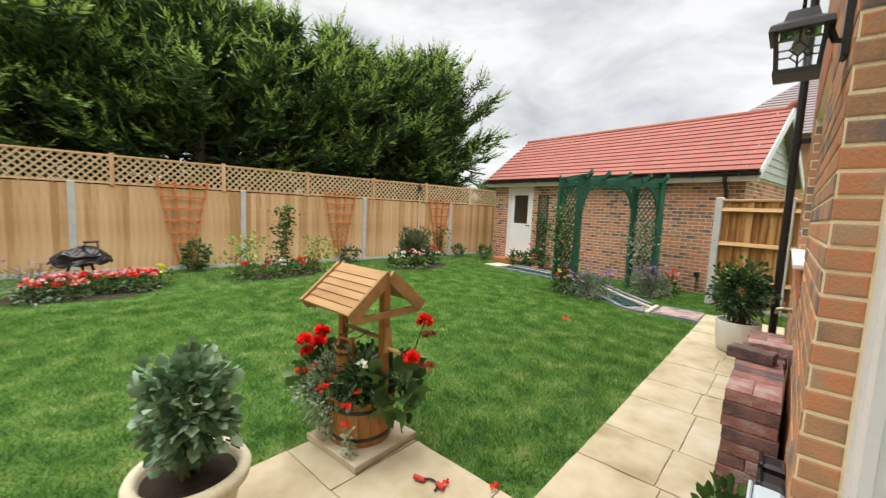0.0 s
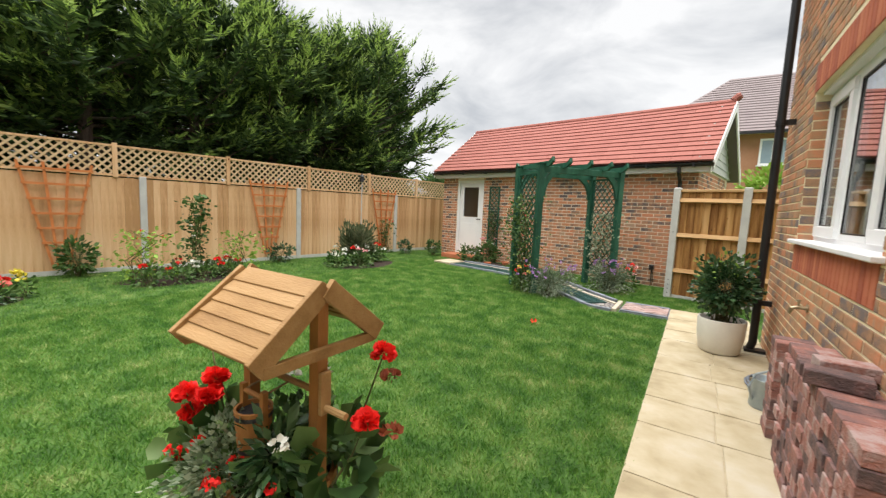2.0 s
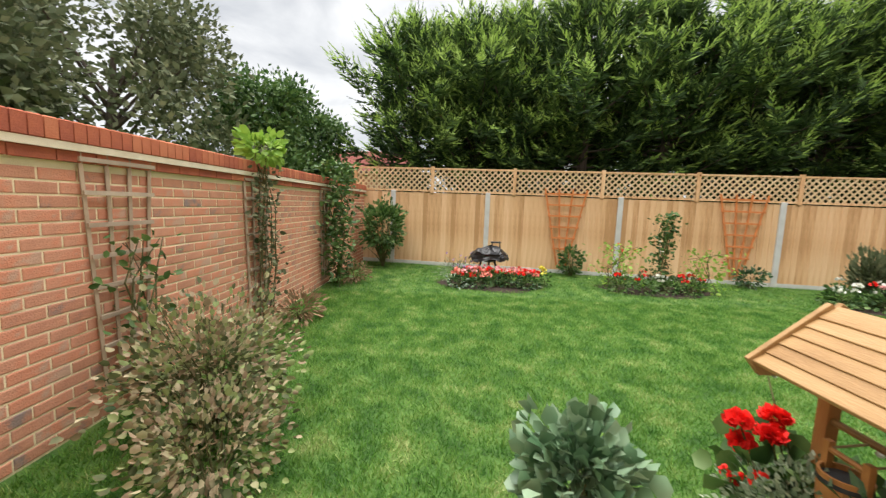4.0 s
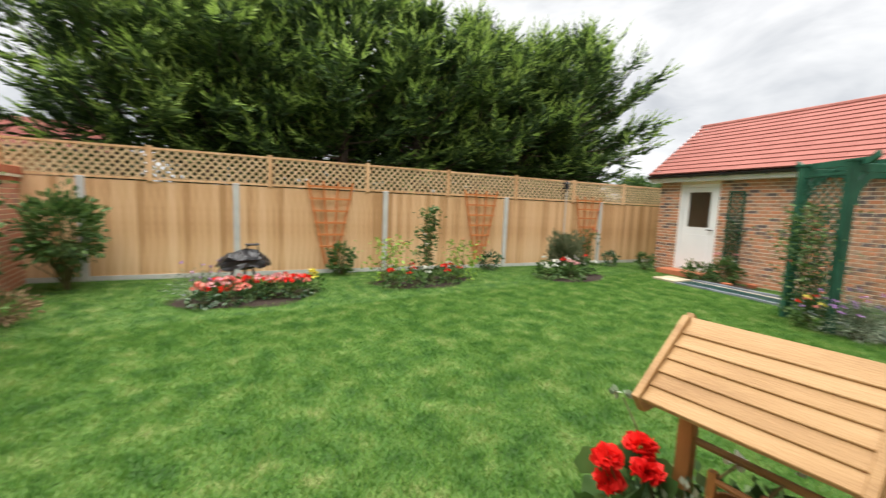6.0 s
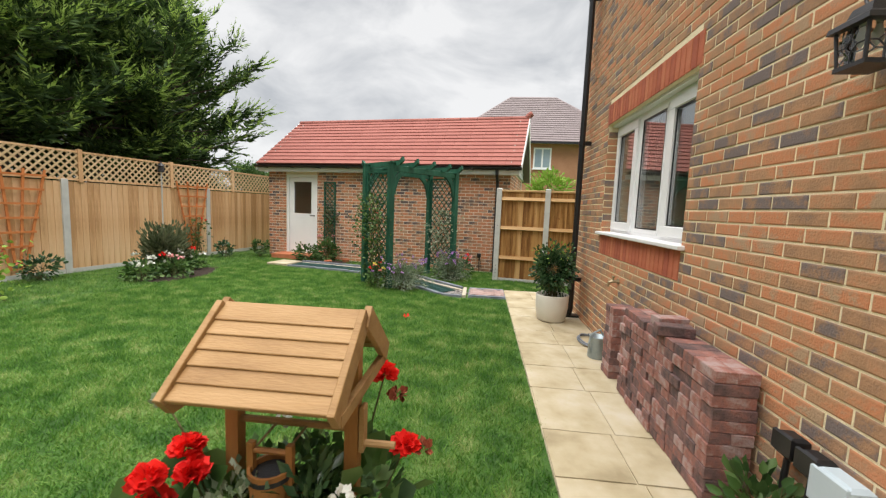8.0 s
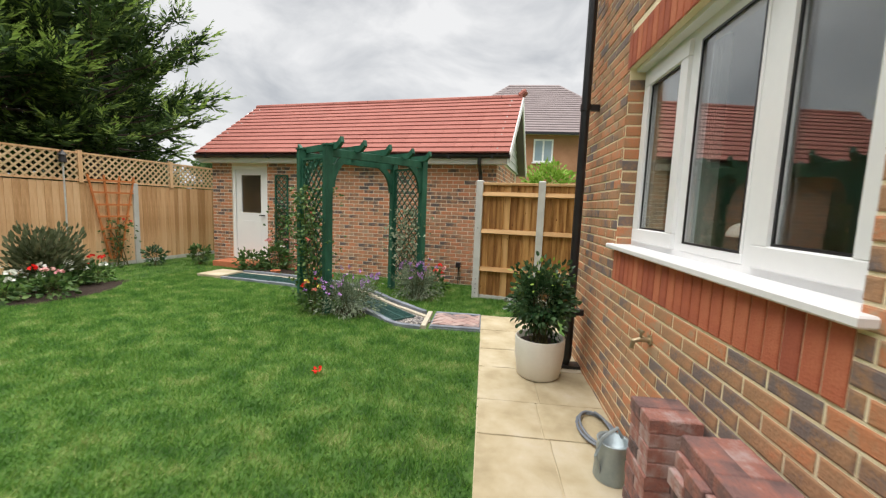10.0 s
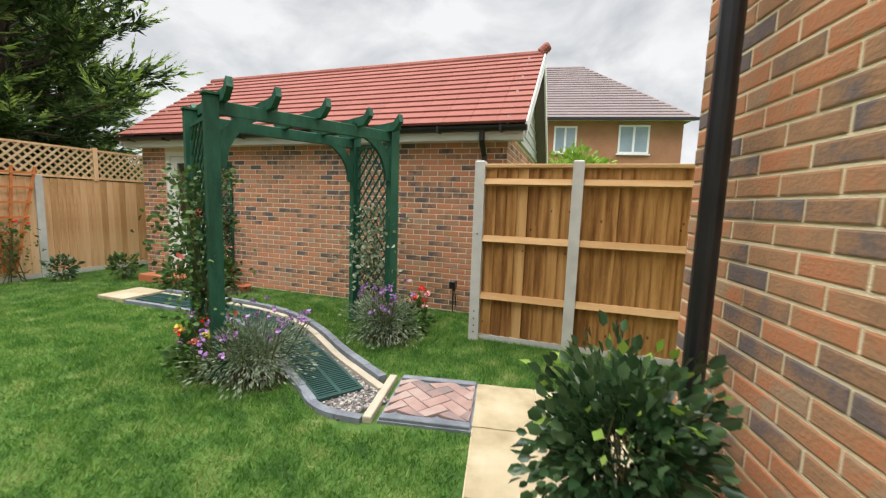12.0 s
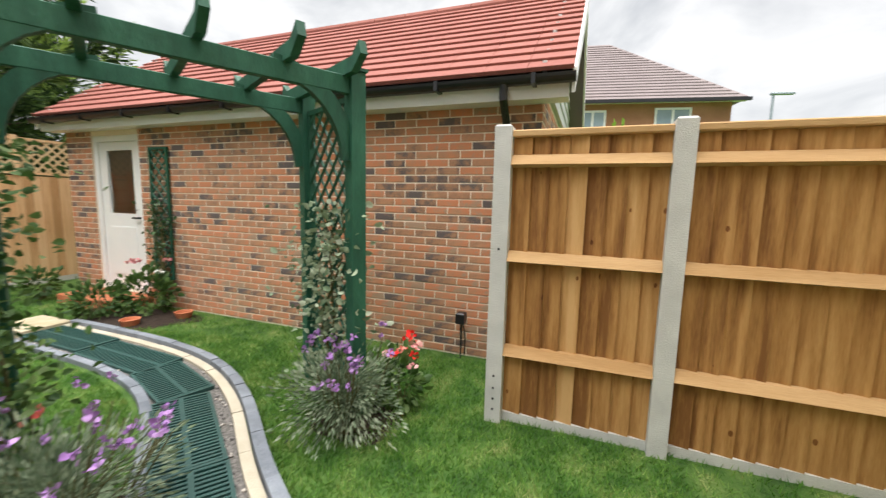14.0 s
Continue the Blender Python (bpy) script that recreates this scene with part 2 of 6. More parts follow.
MAUVE = material("mauve_petal", [(0.3, 0.14, 0.42), (0.5, 0.3, 0.6)], 9, 0.6, 0.0, 5, 0.6, trans=0.15)
WHITEP = material("white_petal", [(0.7, 0.7, 0.62), (0.85, 0.85, 0.8)], 9, 0.6, 0.0, 5, 0.5, trans=0.15)
YELLOW = material("yellow_petal", [(0.7, 0.6, 0.05), (0.85, 0.75, 0.15)], 9, 0.6, 0.0, 5, 0.5, trans=0.15)
DEAD = material("withered_petal", [(0.2, 0.04, 0.02), (0.36, 0.1, 0.05)], 9, 0.8, 0.0, 5, 0.5)
REDGRIP = material("red_rubber_grip", [(0.4, 0.03, 0.03), (0.55, 0.06, 0.05)], 9, 0.55, 0.05, 60)
BOARD = material("white_weatherboard", [(0.46, 0.46, 0.46), (0.6, 0.6, 0.59)], 4, 0.6, 0.1, 60)
# indoor dimness put into the colour of the house floor and garage ceiling
DARKROOM = material("interior_shade", [(0.05, 0.045, 0.04), (0.09, 0.08, 0.07)], 3, 0.9, 0.1, 30)
CURTAIN = material("grey_beige_curtain", [(0.3, 0.27, 0.23), (0.42, 0.38, 0.33)], 3, 0.9, 0.1, 60)

GLASS = bpy.data.materials.new("window_glass")
GLASS.use_nodes = True
gp = GLASS.node_tree.nodes["Principled BSDF"]
gp.inputs["Transmission Weight"].default_value, gp.inputs["Roughness"].default_value, gp.inputs["IOR"].default_value = 1.0, 0.0, 1.52
gp.inputs["Base Color"].default_value = (0.92, 0.95, 0.94, 1)


# ---- building helpers ----
class Shape:
    """Collects boxes, tubes and sheets for one mesh."""

    def __init__(self):
        self.v, self.f = [], []

    def add(self, vs, fs, m=None):
        k = len(self.v)
        self.v += [tuple(m @ Vector(p)) for p in vs] if m else [tuple(p) for p in vs]
        self.f += [tuple(i + k for i in f) for f in fs]
        return self

    def box(self, x0, x1, y0, y1, z0, z1, m=None, c=0.0):
        if not c:
            vs = [(x, y, z) for x in (x0, x1) for y in (y0, y1) for z in (z0, z1)]
            return self.add(vs, [(0, 1, 3, 2), (4, 6, 7, 5), (0, 4, 5, 1), (2, 3, 7, 6), (0, 2, 6, 4), (1, 5, 7, 3)], m)
        ring = lambda d, z: [(x0 + d, y0 + d, z), (x1 - d, y0 + d, z), (x1 - d, y1 - d, z), (x0 + d, y1 - d, z)]
        vs = ring(c, z0) + ring(0, z0 + c) + ring(0, z1 - c) + ring(c, z1)
        fs = [(3, 2, 1, 0), (12, 13, 14, 15)]
        for r in range(3):
            fs += [(4 * r + i, 4 * r + (i + 1) % 4, 4 * r + 4 + (i + 1) % 4, 4 * r + 4 + i) for i in range(4)]
        return self.add(vs, fs, m)

    def tube(self, pts, radii, n=8, cap=True, m=None):
        pts = [Vector(p) for p in pts]
        if not hasattr(radii, "__len__"):
            radii = [radii] * len(pts)
        vs, fs = [], []
        for i, p in enumerate(pts):
            d = (pts[min(i + 1, len(pts) - 1)] - pts[max(i - 1, 0)]).normalized()
            s = d.cross(Vector((0.31, 0.17, 0.93)) if abs(d.z) < 0.9 else Vector((1, 0.2, 0))).normalized()
            t = d.cross(s)
            vs += [p + (s * math.cos(2 * math.pi * j / n) + t * math.sin(2 * math.pi * j / n)) * radii[i] for j in range(n)]
        for i in range(len(pts) - 1):
            fs += [(i * n + j, i * n + (j + 1) % n, (i + 1) * n + (j + 1) % n, (i + 1) * n + j) for j in range(n)]
        if cap:
            fs += [tuple(range(n))[::-1], tuple(range((len(pts) - 1) * n, len(pts) * n))]
        return self.add(vs, fs, m)

    def lathe(self, prof, n=32, m=None, close=True):
        vs, fs = [], []
        for r, z in prof:
            vs += [(r * math.cos(2 * math.pi * j / n), r * math.sin(2 * math.pi * j / n), z) for j in range(n)]
        for i in range(len(prof) - 1):
            fs += [(i * n + j, i * n + (j + 1) % n, (i + 1) * n + (j + 1) % n, (i + 1) * n + j) for j in range(n)]
        if close:
            fs += [tuple(range(n))[::-1], tuple(range((len(prof) - 1) * n, len(prof) * n))]
        return self.add(vs, fs, m)

    def mesh(self, name, mat, smooth=False):
        me = bpy.data.meshes.new(name)
        me.from_pydata(self.v, [], self.f)
        me.materials.append(mat)
        if smooth:
            me.polygons.foreach_set("use_smooth", [True] * len(me.polygons))
        me.update()
        return me


def part(name, shape, mat, parent=None, label="", smooth=False, kind=""):
    """Links a shape (or a ready mesh) as one mesh object under a thing or a part."""
    me = shape if isinstance(shape, bpy.types.Mesh) else shape.mesh(name, mat, smooth)
    ob = new(name, me)
    ob.parent = parent
    return tagged(ob, label, kind=kind)


def thing(name, label, category, m=None, group="", kind=""):
    ob = new(name)
    ob.empty_display_size = 0.1
    if m:
        ob.matrix_world = m
    return tagged(ob, label, category, group, kind)


def solid(name, shape, mat, label, category, m=None, group="", kind="", smooth=False):
    ob = part(name, shape, mat, None, label, smooth)
    if m:
        ob.matrix_world = m
    return tagged(ob, "", category, group, kind)


def brick_mesh(name, w, h, d, mat, c=0.006):
    """A brick with chamfered face towards -y, from x 0..w, z 0..h."""
    e = 0.002 - d
    vs = [(0, 0, 0), (w, 0, 0), (w, 0, h), (0, 0, h), (0, e, 0), (w, e, 0), (w, e, h), (0, e, h), (c, -d, c), (w - c, -d, c), (w - c, -d, h - c), (c, -d, h - c)]
    fs = [(8, 9, 10, 11)]
    for a in (0, 4):
        fs += [(a + i, a + (i + 1) % 4, a + 4 + (i + 1) % 4, a + 4 + i) for i in range(4)]
    return Shape().add(vs, fs)


def bricks(wall, length, height, holes, mat, m, near, depth=0.0045, start=0.0):
    """Stretcher bond on a wall's face (local x along it, z up, -y outwards). Bricks whose middle lies in near become parts, the rest one mesh."""
    rng = random.Random(5)
    cache, rest, count = {}, Shape(), 0
    for row in range(int((height - start) / 0.075 + 0.01)):
        z, x = start + row * 0.075 + 0.006, -0.1125 * (row % 2)
        while x < length:
            a, b = max(0, x + 0.006), min(length, x + 0.219)
            x += 0.225
            spans = [(a, b)]
            for h0, h1, z0, z1 in holes:
                if z + 0.065 > z0 and z < z1:
                    spans = [s for p, q in spans for s in ((p, min(q, h0)), (max(p, h1), q)) if s[1] - s[0] > 0.02]
            for p, q in spans:
                if q - p < 0.02:
                    continue
                d = depth + rng.uniform(-0.0015, 0.0015)
                cx, cz = (p + q) / 2, z + 0.032
                if near[0] < cx < near[1] and near[2] < cz < near[3] and count < 290:
                    key = round(q - p, 3)
                    if key not in cache:
                        cache[key] = brick_mesh("brick", key, 0.063, depth, mat).mesh("brick", mat)
                    ob = part("brick", cache[key], mat, wall)
                    ob.matrix_local = m @ Matrix.Translation((p, rng.uniform(-0.0015, 0.0015), z))
                    count += 1
                else:
                    s = brick_mesh("brick", q - p, 0.063, d, mat)
                    rest.add(s.v, s.f, m @ Matrix.Translation((p, 0, z)))
    if rest.v:
        part("brickwork", rest, mat, wall, kind="stuff")


def soldiers(wall, x0, x1, z0, z1, mat, m, name="soldier_brick"):
    n = round((x1 - x0) / 0.075)
    w = (x1 - x0) / n
    me = brick_mesh(name, w - 0.01, z1 - z0 - 0.01, 0.008, mat).mesh(name, mat)
    for i in range(n):
        ob = part(name, me, mat, wall)
        ob.matrix_local = m @ Matrix.Translation((x0 + i * w + 0.005, 0, z0 + 0.005))


def leaf_mesh(name, pos, direction, size, width, mat, seed=1, spread=0.6, fold=0.25, tip=1.0, full=False):
    """One folded leaf at each place, four-cornered or, when full, rounded; all arrays of numpy."""
    r = np.random.RandomState(seed)
    n = len(pos)
    d = direction + r.normal(0, spread, (n, 3))
    d /= np.linalg.norm(d, axis=1)[:, None] + 1e-9
    side = np.cross(d, r.normal(0, 1, (n, 3)))
    side /= np.linalg.norm(side, axis=1)[:, None] + 1e-9
    up = np.cross(side, d)
    ln = (size * r.uniform(0.65, 1.25, n))[:, None]
    wd = ln * width
    mid = pos + d * ln * 0.45
    v = np.stack([pos, mid + side * wd + up * wd * fold, pos + d * ln * tip, mid - side * wd + up * wd * fold], 1).reshape(-1, 3)
    k = np.arange(n)[:, None] * 4
    f = np.concatenate([k + [0, 1, 2], k + [0, 2, 3]], 1).reshape(-1, 3)
    if full:
        end = pos + d * ln * tip - up * ln * 0.12
        lo, hi = pos + d * ln * 0.25, pos + d * ln * 0.68
        lift = up * wd * fold
        v = np.stack([pos, lo + side * wd * 0.82 + lift, hi + side * wd * 0.86 + lift, end, hi - side * wd * 0.86 + lift, lo - side * wd * 0.82 + lift], 1).reshape(-1, 3)
        k = np.arange(n)[:, None] * 6
        f = np.concatenate([k + [0, 1, 2], k + [0, 2, 3], k + [0, 3, 4], k + [0, 4, 5]], 1).reshape(-1, 3)
    me = bpy.data.meshes.new(name)
    me.vertices.add(len(v)), me.loops.add(f.size), me.polygons.add(len(f))
    me.vertices.foreach_set("co", v.ravel())
    me.loops.foreach_set("vertex_index", f.ravel().astype(np.int32))
    me.polygons.foreach_set("loop_start", np.arange(len(f), dtype=np.int32) * 3)
    me.materials.append(mat)
    me.update(calc_edges=True)
    return me


# ---- frames of reference: the garage and fences stand at an angle to the house ----
ANG = radians(-9.8)
MG = Matrix.Translation((-1.0, 9.08, 0)) @ Matrix.Rotation(ANG, 4, "Z")

# ---- large structure ----
g = Shape()
N = 60
for i in range(N + 1):
    for j in range(N + 1):
        sx, sy = (2 * i / N - 1), (2 * j / N - 1)
        x, y = 300 * abs(sx) ** 3 * (1 if sx > 0 else -1) - 3, 300 * abs(sy) ** 3 * (1 if sy > 0 else -1) + 4
        g.v.append((x, y, -0.01))
g.f = [(i * (N + 1) + j, (i + 1) * (N + 1) + j, (i + 1) * (N + 1) + j + 1, i * (N + 1) + j + 1) for i in range(N) for j in range(N)]
solid("ground", g, LAWN, "mown green lawn with pale dry patches", "lawn", kind="structure")

# house wall: its face looks to -x; local x runs along -y from the far corner
MH = Matrix.Translation((0.12, 5.9, 0)) @ Matrix.Rotation(radians(-90), 4, "Z")
WX0, WX1, WZ0, WZ1 = 1.08, 2.88, 1.17, 2.36
JX = 4.35
house = Shape()
T = 0.3
for x0, x1, z0, z1 in ((0, WX0, -0.3, 5.4), (WX1, JX, -0.3, 5.4), (WX0, WX1, -0.3, WZ0), (WX0, WX1, WZ1, 5.4), (JX, JX + 1.9, 2.16, 5.4), (JX + 1.9, 9.0, -0.3, 5.4)):
    house.box(x0, x1, 0.0, T, z0, z1)
house.box(0, 0.3, T, 6.0, -0.3, 5.4)
house.box(8.7, 9.0, T, 6.0, -0.3, 5.4)
house.box(0.3, 8.7, 5.7, 6.0, -0.3, 5.4)
wall_house = solid("wall_house", house, MORTAR, "multi-red stock brick house wall with cream mortar", "wall", MH, kind="structure")
hh = [(WX0, WX1, WZ0 - 0.225, WZ1 + 0.225), (JX, JX + 1.9, -1, 2.16)]
I4 = Matrix.Identity(4)
roofh = Shape().box(-0.4, 9.4, -0.4, 6.4, 5.4, 5.55)
solid("ceiling_house", roofh, WHITE, "white eaves closing the house above", "ceiling", MH, kind="structure")
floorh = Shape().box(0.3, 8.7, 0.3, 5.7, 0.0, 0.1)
solid("floor_house", floorh, DARKROOM, "floor inside the house, coloured dark for indoor shade", "floor", MH, kind="structure")

# garage: local x along the front, z up, -y outwards
GL, GR, GD = -5.85, 0.37, 3.3
ga = Shape()
DX0, DX1, DZ0, DZ1 = -5.33, -4.42, 0.12, 2.1
ga.box(GL, DX0, 0, 0.2, -0.2, 2.3).box(DX1, GR, 0, 0.2, -0.2, 2.3).box(DX0, DX1, 0, 0.2, DZ1, 2.3).box(DX0, DX1, 0, 0.2, -0.2, DZ0)
ga.box(GL, GL + 0.2, 0.2, GD, -0.2, 2.3).box(GR - 0.2, GR, 0.2, GD, -0.2, 2.3).box(GL + 0.2, GR - 0.2, GD - 0.2, GD, -0.2, 2.3)
wall_garage = solid("wall_garage", ga, MORTAR_GREY, "red multi-brick garage wall in stretcher bond", "wall", MG, kind="structure")
ceil_g = Shape().box(GL + 0.2, GR - 0.2, 0.2, GD - 0.2, 2.24, 2.3)
solid("ceiling_garage", ceil_g, DARKROOM, "closed garage ceiling", "ceiling", MG, kind="structure")

# garage roof
EZ, EY, RZ, RY = 2.36, -0.2, 3.74, 1.65
RL, RR = -6.07, 0.6
roof = thing("garage_roof", "pitched roof of plain red concrete tiles on the garage", "roof", MG, kind="structure")
deck = Shape()
prof = [(EY, EZ - 0.06), (RY, RZ - 0.06), (2 * RY - EY, EZ - 0.06), (2 * RY - EY, EZ - 0.11), (RY, RZ - 0.13), (EY, EZ - 0.11)]
vs = [(x, y, z) for x in (RL, RR) for y, z in prof]
deck.add(vs, [(5, 4, 3, 2, 1, 0), (6, 7, 8, 9, 10, 11)] + [(i, (i + 1) % 6, 6 + (i + 1) % 6, 6 + i) for i in range(6)])
part("roof_deck", deck, GREY_TILE, roof)
slope = math.atan2(RZ - EZ, RY - EY)
SL = math.hypot(RZ - EZ, RY - EY)
ROWN, COLN = 13, 20
tw, th = (RR - RL) / COLN, SL / ROWN
tile = Shape().box(0.001, tw - 0.001, 0, th + 0.03, 0, 0.034, c=0.003)
tme = tile.mesh("roof_tile", TILE)
for r in range(ROWN):
    for c in range(COLN):
        ob = part("roof_tile", tme, TILE, roof)
        ob.matrix_local = Matrix.Translation((RL + c * tw, EY, EZ - 0.02)) @ Matrix.Rotation(slope, 4, "X") @ Matrix.Translation((0, r * th - 0.02, 0.012)) @ Matrix.Rotation(radians(-6.5), 4, "X")
back = Shape()
back.box(RL, RR, 0, SL + 0.02, 0, 0.03, Matrix.Translation((0, 2 * RY - EY, EZ - 0.02)) @ Matrix.Rotation(math.pi - slope, 4, "X") @ Matrix.Diagonal((1, 1, -1, 1)))
part("back_slope", back, TILE, roof)
for c in range(15):
    w = (RR - RL) / 15
    rt = Shape().tube([(RL + c * w, RY, RZ - 0.02), (RL + (c + 1) * w - 0.006, RY, RZ - 0.02)], 0.075, 10)
    part("ridge_tile", rt, TILE, roof)
part("ridge_end", Shape().tube([(RR - 0.06, RY, RZ + 0.02), (RR + 0.03, RY, RZ + 0.1), (RR + 0.06, RY, RZ + 0.12)], [0.08, 0.075, 0.06], 10), TILE, roof)
for sx in (RR - 0.01, RL - 0.015):
    bb = Shape()
    for s in (1, -1):
        y0, y1 = (EY, RY) if s > 0 else (2 * RY - EY, RY)
        bb.add([(sx, y0, EZ - 0.18), (sx, y1, RZ - 0.2), (sx, y1, RZ + 0.02), (sx, y0, EZ + 0.0), (sx + 0.025, y0, EZ - 0.18), (sx + 0.025, y1, RZ - 0.2), (sx + 0.025, y1, RZ + 0.02), (sx + 0.025, y0, EZ)],
               [(0, 1, 2, 3), (7, 6, 5, 4), (0, 4, 5, 1), (3, 2, 6, 7), (0, 3, 7, 4), (1, 5, 6, 2)])
    part("bargeboard", bb, WHITE, roof, "white bargeboard")
    nb = 9
    for k in range(nb):
        z0 = 2.3 + k * 0.15
        hw = (RZ - 0.1 - z0) / math.tan(slope)
        if hw < 0.08:
            break
        fx = GR if sx > 0 else GL - 0.03
        wb = Shape().box(fx, fx + 0.03, RY - hw, RY + hw, z0, z0 + 0.14, Matrix.Translation((0, 0, 0)))
        wb.box(fx - 0.004, fx + 0.042, RY - hw - 0.02, RY + hw + 0.02, z0 - 0.012, z0 + 0.03)
        part("weatherboard", wb, BOARD, roof, "white weatherboard")
gfill = Shape()
for fx in (GR - 0.1, GL):
    gfill.add([(fx, 0, 2.29), (fx, 2 * RY, 2.29), (fx, RY, RZ - 0.15), (fx + 0.1, 0, 2.29), (fx + 0.1, 2 * RY, 2.29), (fx + 0.1, RY, RZ - 0.15)], [(0, 1, 2), (5, 4, 3), (0, 3, 4, 1), (1, 4, 5, 2), (2, 5, 3, 0)])
part("gable", gfill, BOARD, roof)
part("fascia", Shape().box(RL + 0.03, RR - 0.03, EY + 0.03, EY + 0.055, EZ - 0.2, EZ - 0.06), WHITE, roof, "white fascia board")
part("soffit", Shape().box(RL + 0.03, RR - 0.03, EY + 0.055, 0.0, EZ - 0.2, EZ - 0.18), WHITE, roof)

gutter = thing("gutter", "black half-round plastic gutter with downpipe on the garage", "gutter", MG)
gs = Shape()
nseg = 8
rows = []
for x in (RL, RR + 0.02):
    rows.append([(x, EY - 0.03 + 0.058 * math.cos(math.pi + math.pi * k / nseg), EZ - 0.055 + 0.058 * math.sin(math.pi + math.pi * k / nseg)) for k in range(nseg + 1)])
gs.add(rows[0] + rows[1], [(k, k + 1, nseg + 2 + k, nseg + 1 + k) for k in range(nseg)] + [tuple(range(nseg + 1)), tuple(range(nseg + 1, 2 * nseg + 2))[::-1]])
part("channel", gs, BLACK, gutter)
for k in range(9):
    x = RL + 0.3 + k * 0.76
    part("bracket", Shape().box(x, x + 0.03, EY - 0.092, EY + 0.03, EZ - 0.12, EZ - 0.045), BLACK, gutter)
part("downpipe", Shape().tube([(0.1, EY - 0.03, EZ - 0.1), (0.1, EY - 0.03, EZ - 0.2), (0.1, -0.05, EZ - 0.38), (0.1, -0.05, 0.0)], 0.034, 12), BLACK, gutter)

# garage door
door = thing("door_1", "white half-glazed garage side door in a white frame", "door", MG, kind="structure")
fr = Shape()
fr.box(DX0, DX0 + 0.07, 0.02, 0.1, DZ0, DZ1).box(DX1 - 0.07, DX1, 0.02, 0.1, DZ0, DZ1).box(DX0 + 0.07, DX1 - 0.07, 0.02, 0.1, DZ1 - 0.07, DZ1)
part("door_frame", fr, WHITE, door)
l0, l1 = DX0 + 0.075, DX1 - 0.075
lf = Shape().box(l0, l1, 0.045, 0.085, DZ0 + 0.02, 1.12).box(l0, l1, 0.045, 0.085, DZ1 - 0.18, DZ1 - 0.075).box(l0, l0 + 0.13, 0.045, 0.085, 1.12, DZ1 - 0.18).box(l1 - 0.13, l1, 0.045, 0.085, 1.12, DZ1 - 0.18)
leaf = part("door_leaf", lf, WHITE, door)
part("panel", Shape().box(l0 + 0.13, l1 - 0.13, 0.037, 0.045, DZ0 + 0.2, 0.95, c=0.003), WHITE, leaf)
pane = part("pane", Shape().box(l0 + 0.13, l1 - 0.13, 0.06, 0.066, 1.12, DZ1 - 0.18), GLASS, leaf)
pane.visible_shadow = False
part("handle", Shape().box(l1 - 0.14, l1 - 0.03, -0.005, 0.01, 1.06, 1.085, c=0.004).box(l1 - 0.05, l1 - 0.03, 0.01, 0.045, 1.06, 1.085), IRON, leaf, "dark lever handle")
solid("door_step", Shape().box(DX0 - 0.1, DX1 + 0.1, -0.45, 0.0, -0.05, 0.11, c=0.01), TERRA, "brick door step at the garage door", "step", MG)

# boundary fence along the far side: local x = along, running away from the garage
FENCE_U = -6.72
MF = MG @ Matrix.Translation((FENCE_U, -10, 0)) @ Matrix.Rotation(radians(1.3), 4, "Z") @ Matrix.Translation((0, 10, 0))
POSTS = [1.9, -0.9, -3.9, -6.83, -9.53, -11.64, -12.6]
fence = thing("board_fence", "new pine closeboard fence with concrete posts and lattice top", "fence", MF, kind="structure")
for v in POSTS:
    part("post", Shape().box(-0.03, 0.045, v - 0.05, v + 0.05, -0.1, 1.64, c=0.008), CONCRETE, fence, "pale concrete post")
rng = random.Random(3)
bm_w = 0.105
board_me = Shape().add([(0, 0, 0.07), (0, bm_w + 0.012, 0.07), (0, bm_w + 0.012, 1.6), (0, 0, 1.6), (0.018, 0, 0.07), (0.008, bm_w + 0.012, 0.07), (0.008, bm_w + 0.012, 1.6), (0.018, 0, 1.6)],
                       [(3, 2, 1, 0), (4, 5, 6, 7), (0, 1, 5, 4), (2, 3, 7, 6), (1, 2, 6, 5), (0, 4, 7, 3)]).mesh("board", FENCE)
for a, b in zip(POSTS[1:], POSTS):
    n = max(1, round((b - a - 0.1) / bm_w))
    for k in range(n):
        ob = part("board", board_me, FENCE, fence)
        ob.matrix_local = Matrix.Translation((rng.uniform(-0.003, 0.003), a + 0.05 + k * (b - a - 0.1) / n, 0)) @ Matrix.Diagonal((1, (b - a - 0.1) / n / bm_w, 1, 1))
    part("gravel_board", Shape().box(-0.01, 0.025, a + 0.05, b - 0.05, -0.05, 0.07), CONCRETE, fence, "concrete gravel board")
    part("rail", Shape().box(-0.05, 0.0, a + 0.05, b - 0.05, 1.42, 1.5), FENCE, fence)
